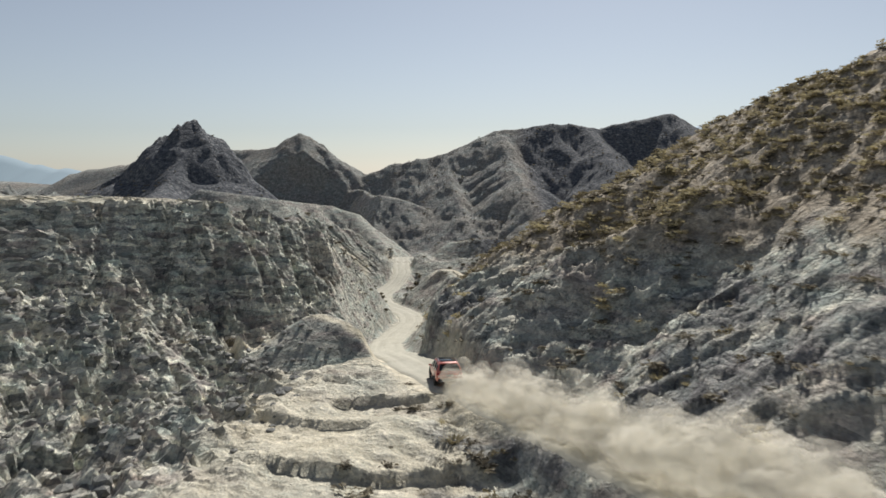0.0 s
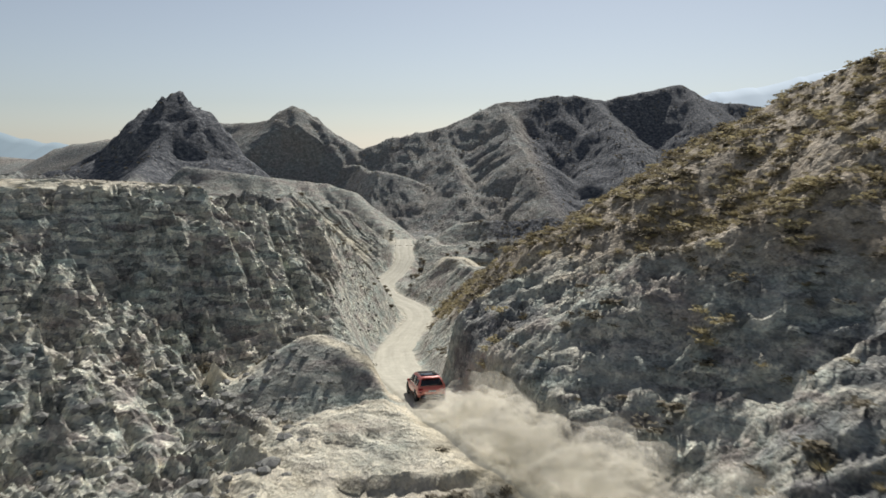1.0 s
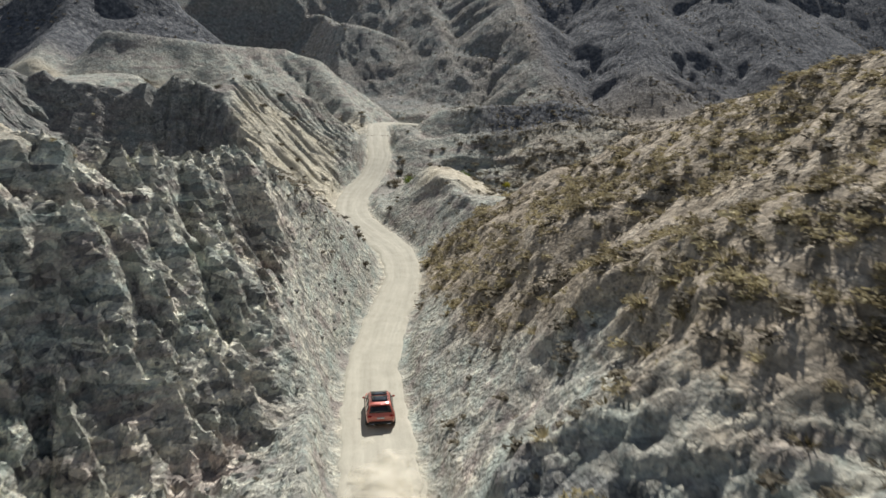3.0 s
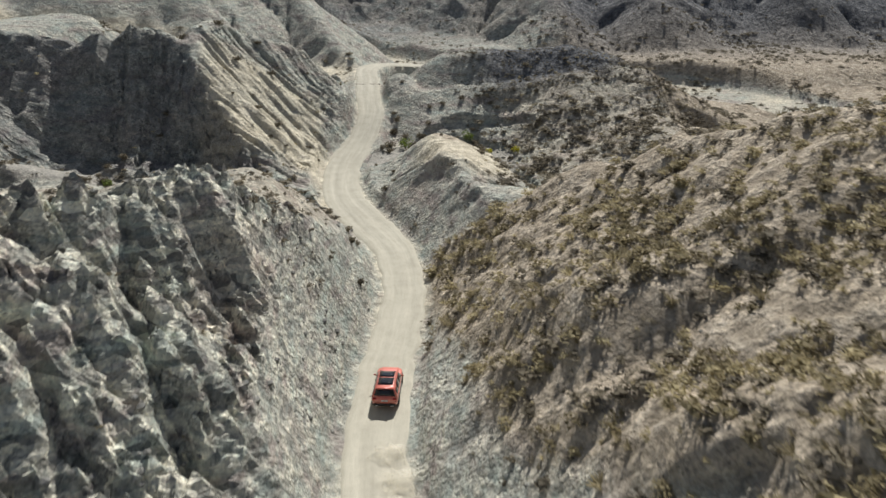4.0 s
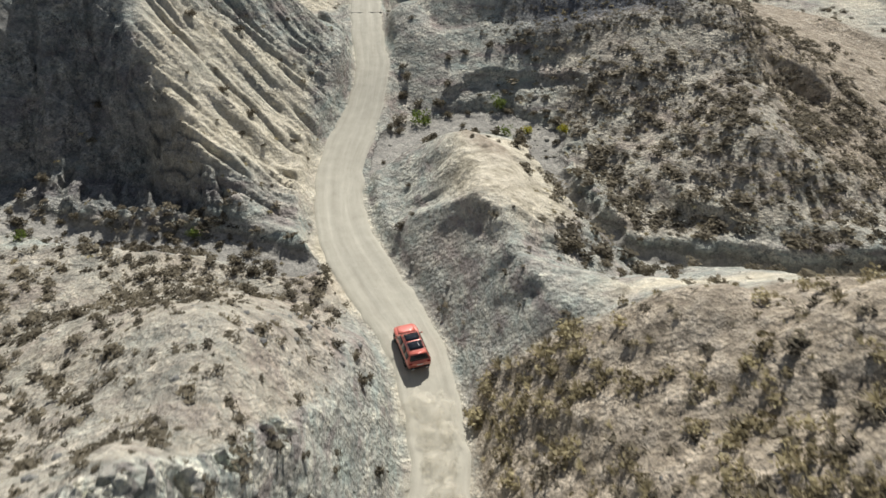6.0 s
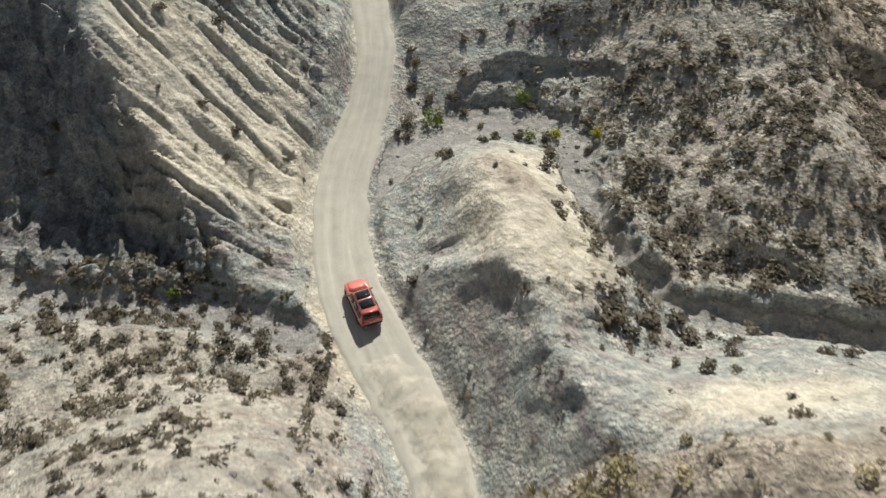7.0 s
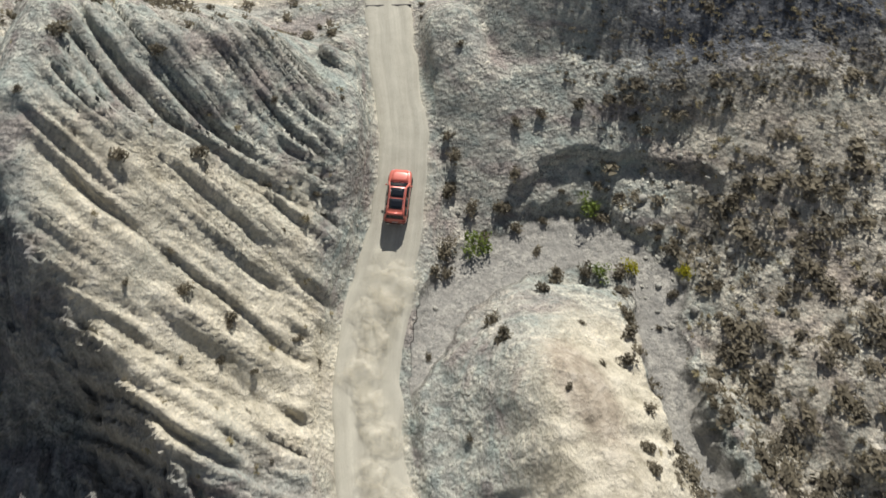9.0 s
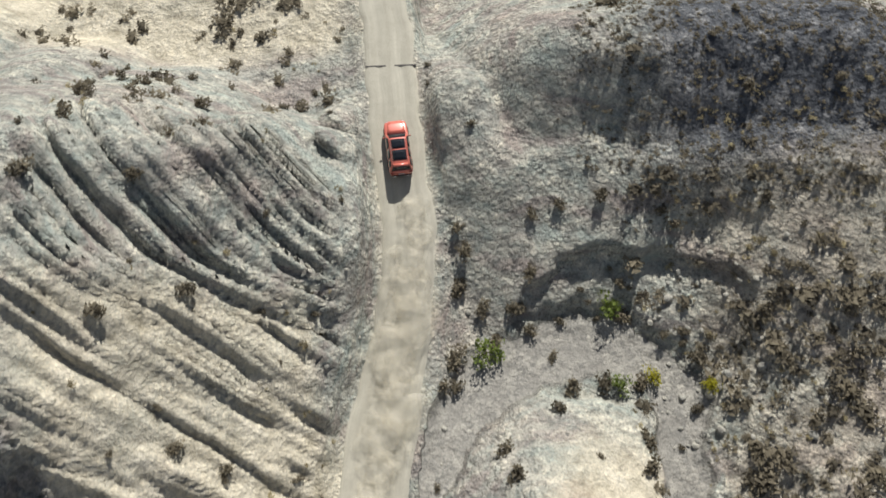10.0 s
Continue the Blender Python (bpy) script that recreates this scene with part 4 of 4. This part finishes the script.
def plant_land():
    rng = np.random.default_rng(21)
    bushes = [leafy(rng, n, 0.15, l) for n, l in ((150, 7), (170, 8), (140, 6), (160, 9))]
    small = [leafy(rng, 54, 0.2, 6) * (1.5, 1.5, 0.52) for _ in range(5)]
    tufts = [grassy(rng, 64, h, w) * (1.3, 1.3, 1) for h, w in ((0.24, 0.42), (0.28, 0.38))] + [leafy(rng, 64, 0.17, 5) * (1.2, 1.2, 0.55) for _ in range(4)]
    hill = lambda x, y, z, c, s, r: np.clip(1.5 * s - 0.42, 0, 1) * (0.3 + 0.7 * clumped(x, y, 91, 5)) * (y < 111) * (1 - 0.7 * step(92, 102, y) * step(3, 7, x))
    grass = np.concatenate([
        scatter(rng, 15000, -5, 45, 26, 122, hill, 0.5, 1.9),
        scatter(rng, 2500, 4, 36, 122, 160, lambda x, y, z, c, s, r: 0.5 * s, 0.4, 0.8),
        scatter(rng, 1500, -60, -12, 76, 170, lambda x, y, z, c, s, r: 0.35 * clumped(x, y, 95), 0.4, 0.8)])
    tris, tone = many(tufts, grass, rng)
    tagged(new("dry_grass", tri_mesh("dry_grass", tris, DRY, tone)), "dry straw-coloured grass tussocks covering the slopes", "grass", kind="stuff")
    scrub = np.concatenate([
        scatter(rng, 8600, -4, 45, 26, 122, lambda x, y, z, c, s, r: (0.14 + s) * (0.5 - 0.2 * step(94, 103, y)) * (0.3 + 0.7 * clumped(x, y, 92, 3)), 0.4, 1.5),
        scatter(rng, 7600, 5, 45, 119, 185, lambda x, y, z, c, s, r: (0.3 + 0.7 * s) * (1 - 0.6 * step(143, 149, y)) * (0.35 + 0.65 * clumped(x, y, 93, 3)) * (along(x, y, WASH)[0] > 2.2) * step(0.75, 0.3, r), 0.5, 1.7),
        scatter(rng, 5200, -62, -10, 94, 128, lambda x, y, z, c, s, r: 0.15 + 0.5 * clumped(x, y, 94, 3), 0.3, 1.3),
        scatter(rng, 900, -45, -12, 158, 180, lambda x, y, z, c, s, r: 0.6 * clumped(x, y, 96, 3), 0.5, 1.5),
        scatter(rng, 700, -70, -10, 36, 96, lambda x, y, z, c, s, r: 0.25 * clumped(x, y, 97, 3), 0.35, 0.8),
        scatter(rng, 5200, 0, 32, 150, 172, lambda x, y, z, c, s, r: 0.8 * step(0.1, 0.4, r), 0.2, 0.5),
        scatter(rng, 5200, 26, 120, 135, 240, lambda x, y, z, c, s, r: 0.6 * clumped(x, y, 98, 7), 0.8, 1.8)])
    tris, tone = many(small, scrub, rng)
    tagged(new("hillside_scrub", tri_mesh("hillside_scrub", tris, SCRUB, tone)), "low dark olive scrub dotted over the hillsides", "scrub", kind="stuff")
    far = scatter(rng, 7000, -130, 180, 205, 350, lambda x, y, z, c, s, r: 0.25 + 0.6 * clumped(x, y, 99, 12), 0.6, 1.5)
    tris, tone = many([m[:14] * (1, 1, 0.9) for m in (leafy(rng, 14, 0.42, 2) * (1.1, 1.1, 0.6) for _ in range(3))], far, rng)
    tagged(new("distant_scrub", tri_mesh("distant_scrub", tris, SCRUB, tone)), "dark scrub speckling the far hills", "scrub", kind="stuff")
    # single shrubs near the track and the wash
    def shrub(model, mat, label):
        ob = part("shrub", stems(rng), BARK, None, label)
        leaf = new("foliage", tri_mesh("foliage", model, mat, np.full(len(model), 0.5)))
        leaf.parent = ob
        return tagged(ob, category="shrub", group="shrubs beside the track")
    kinds = [shrub(m, SCRUB, "low dark olive scrub bush on bare ground") for m in bushes]
    d_near = lambda x, y, z, c, s, r: np.maximum(np.exp(-np.maximum(along(x, y, WASH)[0] - 1.4, 0) / 1.8) * 0.5 * (along(x, y, WASH)[0] > 1.5), np.maximum(np.exp(-np.maximum(along(x, y, GULLY)[0] - 1, 0) / 2.0) * 0.7, 0.06 * (y > 96)))
    spots = scatter(rng, 2600, -36, 20, 96, 166, d_near, 0.7, 1.9)[:285]
    # bushes along the track's edge, the wash and the top of the hollow
    beside = ((-14.6, 60.6), (-13.6, 61.0), (-12.6, 61.2), (-15.8, 60.2), (-16.8, 59.0), (-11.2, 61.5), (-6.6, 60.2), (-5.2, 152.5), (-4.8, 151.2), (-5.1, 148.7), (-3.7, 147.5), (-5.9, 144.0), (-5.7, 142.7), (-1.8, 147.2), (5.2, 146.5), (1.5, 142.3), (3.5, 142.6), (0.4, 141.0),
              (5.3, 138.4), (-2.8, 137.0), (6.2, 134.2), (9.6, 143.8), (-0.3, 152.9), (1.4, 153.4), (8.5, 151.6), (3.9, 153.6))
    spots = np.concatenate([[(x * PLAN, y * PLAN, float(lie(x, y)[0]) * PLAN - 0.05, rng.uniform(1.3, 2.1)) for x, y in beside], spots])
    used = set()
    for i, (x, y, z, size) in enumerate(spots):
        k = i % len(kinds)
        m = pose(x, y, z - 0.02, 0, 0, rng.uniform(0, 360))
        if k in used:
            ob = copy_thing(kinds[k], m)
        else:
            ob, _ = kinds[k], used.add(k)
            ob.matrix_basis = m
        ob.scale = (size, size, size * rng.uniform(0.55, 0.8))
    for (x, y, size, mat, label) in ((-3.8, 144.8, 2.9, GREEN, "bright green rounded shrub beside the wash"), (-5.6, 144.9, 1.9, SCRUB, "dark olive shrub beside the green one"),
                                     (4.2, 147.2, 2.4, GREEN, "olive green shrub at the foot of the bank"), (6.7, 142.6, 1.9, YELLOW, "yellow flowering broom bush by the wash"),
                                     (9.9, 141.9, 1.8, YELLOW, "pale yellow flowering broom bush by the wash"), (4.4, 142.2, 1.9, GREEN, "olive green shrub at the foot of the bank"),
                                     (-21.5, 124.8, 1.6, GREEN, "olive green shrub in the side gully"), (-33, 123, 1.7, GREEN, "olive green shrub in the side gully")):
        ob = shrub(leafy(rng, 260, 0.10, 8), mat, label)
        ob.matrix_basis = pose(x * PLAN, y * PLAN, float(lie(np.array([x]), np.array([y]))[0][0]) * PLAN - 0.03, 0, 0, 40 * x)
        ob.scale = (size, size, size * 0.85)


def stems(rng):
    """Five thin leaning stems."""
    bm = bmesh.new()
    for k in range(5):
        a = 2 * math.pi * k / 5 + rng.uniform(-0.4, 0.4)
        tip = Vector((0.24 * math.cos(a), 0.24 * math.sin(a), 0.42))
        q = Vector((0, 0, 1)).rotation_difference(tip.normalized()).to_matrix().to_4x4()
        bmesh.ops.create_cone(bm, cap_ends=False, segments=4, radius1=0.018, radius2=0.006, depth=tip.length, matrix=Matrix.Translation(tip / 2) @ q)
    return bm


def rock_mesh(rng, detail=2):
    bm = bmesh.new()
    bmesh.ops.create_icosphere(bm, subdivisions=detail, radius=0.5)
    cutters = [Vector(rng.normal(size=3)).normalized() for _ in range(7)]
    for v in bm.verts:
        for c in cutters:
            over = v.co.dot(c) - 0.34
            if over > 0:
                v.co -= c * over * 0.85
        v.co *= 1 + 0.08 * (noise.noise(v.co * 4) if detail > 1 else 0)
        v.co.z *= 0.75
    return bm


def strew_stones():
    rng = np.random.default_rng(33)
    m, t, b = material("grey_stone", 0.92)
    isl = t.nodes.new("ShaderNodeNewGeometry")
    info = t.nodes.new("ShaderNodeObjectInfo")
    f = maths(t, "ADD", maths(t, "MULTIPLY", isl.outputs["Random Per Island"], 0.5), maths(t, "MULTIPLY", info.outputs["Random"], 0.5))
    col = ramp(t, f, [(0.1, (0.17, 0.17, 0.16)), (0.5, (0.29, 0.285, 0.25)), (0.9, (0.42, 0.4, 0.34))])
    grain = noise_tex(t, isl.outputs["Position"], 9, 5)
    t.links.new(blend(t, 1.0, col, ramp(t, grain, [(0.3, (0.6, 0.6, 0.6)), (0.7, (1.2, 1.2, 1.2))]), "MULTIPLY"), b.inputs["Base Color"])
    relief(t, b, grain, 0.8, 0.06)
    # rubble on the west slopes and the near ground
    pebbles = []
    for k in range(4):
        bm = rock_mesh(rng, 1)
        bmesh.ops.triangulate(bm, faces=bm.faces[:])
        pebbles.append(np.array([[v.co for v in f.verts] for f in bm.faces]))
        bm.free()
    spots = np.concatenate([scatter(rng, 5200, -45, -8, 34, 112, lambda x, y, z, c, s, r: 0.55 * clumped(x, y, 101, 5), 0.18, 0.75),
                            scatter(rng, 2600, -40, -8, 28, 64, lambda x, y, z, c, s, r: 0.8 * clumped(x, y, 102, 3), 0.25, 1.3),
                            scatter(rng, 1600, -4, 16, 60, 152, lambda x, y, z, c, s, r: 0.3 * clumped(x, y, 103, 4), 0.12, 0.45)])
    tris, tone = many(pebbles, spots, rng)
    tagged(new("rubble", tri_mesh("rubble", tris, m, tone)), "loose grey rock rubble strewn down the slopes", "rubble", kind="stuff")
    boulders = [tagged(part("boulder", rock_mesh(rng), m, None, "angular grey boulder lying beside the track", smooth=False), category="rock", group="boulders beside the track") for _ in range(4)]
    spots = np.concatenate([scatter(rng, 500, -14, 2, 60, 165, lambda x, y, z, c, s, r: 0.6 * (along(x, y, ROAD)[0] < 4.2), 0.25, 0.6),
                            scatter(rng, 200, 6, 16, 138, 150, lambda x, y, z, c, s, r: 0.5 * (r < 2), 0.3, 0.9)])[:150]
    for i, (x, y, z, size) in enumerate(spots):
        p = pose(x, y, z + 0.12 * size, 0, 0, rng.uniform(0, 360))
        ob = boulders[i] if i < 4 else copy_thing(boulders[i % 4], p)
        ob.matrix_basis = p
        ob.scale = (size, size * rng.uniform(0.7, 1.1), size)


plant_land()
strew_stones()


# ---- dust behind the car ----
CAR_RUN = [(0.0, 32.6), (0.5, 37.5), (1.0, 42.2), (1.5, 47.1), (2.0, 52.5), (2.2, 54.7), (3.3, 69.0), (4.0, 78.9), (5.0, 90.4), (5.7, 98.5), (6.8, 111.4), (7.5, 120.6), (8.0, 126.7), (8.5, 132.6), (9.0, 138.0), (9.5, 143.1), (10.0, 148.3)]
CAR_OFF = [(0.0, 0.25), (1.0, 0.3), (2.0, 0.3), (3.3, -0.4), (4.0, -0.37), (5.0, -0.05), (5.7, 0.44), (6.8, -0.3), (7.5, -0.65), (8.0, -0.25), (8.5, 0.0), (10.0, 0.05)]
ROAD_PTS = np.array(smooth_line(ROAD, 4))
ROAD_RUN = along(ROAD_PTS[:, 0], ROAD_PTS[:, 1], ROAD)[2]


def smooth_at(table, t):
    """A smooth value between the rows of a table, running on past its ends."""
    ts, vs = [r[0] for r in table], [r[1] for r in table]
    if t < ts[0]:
        return vs[0] + (t - ts[0]) * (vs[1] - vs[0]) / (ts[1] - ts[0])
    k = min(max(sum(1 for q in ts if q <= t) - 1, 0), len(ts) - 2)
    slope = [(vs[min(i + 1, len(vs) - 1)] - vs[max(i - 1, 0)]) / (ts[min(i + 1, len(ts) - 1)] - ts[max(i - 1, 0)]) for i in (k, k + 1)]
    h = ts[k + 1] - ts[k]
    u = (t - ts[k]) / h
    return (2 * u ** 3 - 3 * u * u + 1) * vs[k] + (u ** 3 - 2 * u * u + u) * h * slope[0] + (3 * u * u - 2 * u ** 3) * vs[k + 1] + (u ** 3 - u * u) * h * slope[1]


def on_road(run, off=0.0):
    """Place and heading at a length run along the road, off metres to its left."""
    p = np.array([np.interp(run, ROAD_RUN, ROAD_PTS[:, i]) for i in range(3)])
    a, b = (np.array([np.interp(run + d, ROAD_RUN, ROAD_PTS[:, i]) for i in range(3)]) for d in (-1.4, 1.4))
    t = (b - a) / np.linalg.norm(b - a)
    return (p + off * np.array([-t[1], t[0], 0])) * PLAN, t


def dust_material(name, most, low, high):
    m = bpy.data.materials.new(name)
    m.use_nodes = True
    t = m.node_tree
    t.nodes.remove(t.nodes["Principled BSDF"])
    co = t.nodes.new("ShaderNodeTexCoord").outputs["Object"]
    thin, hue = noise_tex(t, co, 1.1, 4, 0.6), node(t, "ShaderNodeBsdfDiffuse", Color=(0.9, 0.86, 0.75, 1))
    glow = node(t, "ShaderNodeBsdfTranslucent", Color=(0.9, 0.86, 0.75, 1))
    body = t.nodes.new("ShaderNodeMixShader")
    t.links.new(hue.outputs[0], body.inputs[1])
    t.links.new(glow.outputs[0], body.inputs[2])
    mix = t.nodes.new("ShaderNodeMixShader")
    t.links.new(ramp(t, thin, [(low, (0.0, 0.0, 0.0)), (high, (most, most, most))]), mix.inputs[0])
    t.links.new(t.nodes.new("ShaderNodeBsdfTransparent").outputs[0], mix.inputs[1])
    t.links.new(body.outputs[0], mix.inputs[2])
    t.links.new(mix.outputs[0], t.nodes["Material Output"].inputs["Surface"])
    return m


def puff_mesh(rng, flat):
    """Three uneven shells, one in another."""
    bm = bmesh.new()
    for r in (0.55, 0.8, 1.0):
        made = bmesh.ops.create_icosphere(bm, subdivisions=3, radius=r)
        shift = Vector(rng.uniform(-9, 9, 3))
        for v in made["verts"]:
            v.co *= 1 + 0.8 * noise.noise(v.co * 1.5 / r + shift) + 0.35 * noise.noise(v.co * 3.5 / r + shift)
            v.co.z *= flat
    return bm


def make_dust():
    rng = np.random.default_rng(5)
    mats = {"tall": dust_material("thick_dust", 0.27, 0.4, 0.68), "low": dust_material("thin_dust", 0.26, 0.34, 0.8)}
    tall_kinds = [puff_mesh(rng, 0.75) for _ in range(3)]
    low_kinds = [puff_mesh(rng, 0.4) for _ in range(3)]
    meshes = {}
    for key, kinds in (("tall", tall_kinds), ("low", low_kinds)):
        meshes[key] = []
        for bm in kinds:
            me = bpy.data.meshes.new("dust_puff")
            bm.to_mesh(me)
            bm.free()
            me.shade_smooth()
            me.materials.append(mats[key])
            meshes[key].append(me)
    out, t = [], -2.6
    while t < 9.9:
        early = t < 2.5
        size = rng.uniform(1.2, 2.5) if early else rng.uniform(1.1, 2.0)
        ob = tagged(new("dust_puff", meshes["tall" if early else "low"][int(rng.integers(3))]), "pale beige puff of dust raised behind the car", "dust cloud", "dust trail")
        ob.scale = (size, size, size)
        out.append((ob, t, size, rng.uniform(-0.8, 0.8), rng.uniform(0, 360), rng.uniform(0.5, 1.2)))
        t += 0.1 if early else 0.17
    return out


DUST = make_dust()


# ---- what moves ----
def motions():
    rows = []
    for t in [k * 0.25 for k in range(41)]:
        p, d = on_road(smooth_at(CAR_RUN, t), smooth_at(CAR_OFF, t))
        slide = 0.35 + 0.65 * float(step(0.0, 1.6, t))          # its tail hangs out through the first bend
        rows.append((t, pose(p[0], p[1], p[2] + 0.05, math.degrees(math.asin(d[2])), 0, slide * math.degrees(math.atan2(-d[0], d[1])))))
    walk(CAR, rows)
    for wheel, x, y in WHEELS:
        walk(wheel, [(k / 30, pose(x, y, 0.37, -math.degrees((smooth_at(CAR_RUN, k / 30) - 32.6) * PLAN / 0.37) % 360, 0, 0)) for k in range(301)])
    for ob, born, size, off, turn, lift in DUST:
        p, d = on_road(smooth_at(CAR_RUN, born) - 2.3, smooth_at(CAR_OFF, born) + off)
        early = born < 2.5
        rise = size * lift * (0.75 if early else 0.3)
        drift = 0.9 if early else 0.25

        def at(age):
            up = p[2] + 0.1 + rise * (1 - math.exp(-age / 0.8))
            return pose(p[0] + drift * (1 - math.exp(-age / 1.5)), p[1], up, 0, 0, turn + 14 * age)
        if born <= 0:
            keys = [(0.0, at(-born))]
        else:
            under = pose(p[0], p[1], p[2] - 1.2 * size - 0.8, 0, 0, turn)
            keys = [(0.0, under), (max(born - 0.1, 0.02), under), (min(born + 0.3, 9.98), at(0.3))]
        keys += [(q, at(q - born)) for q in (born + 1.0, born + 2.5) if keys[-1][0] + 0.1 < q < 9.9]
        walk(ob, keys + [(10.0, at(10.0 - born))])


motions()
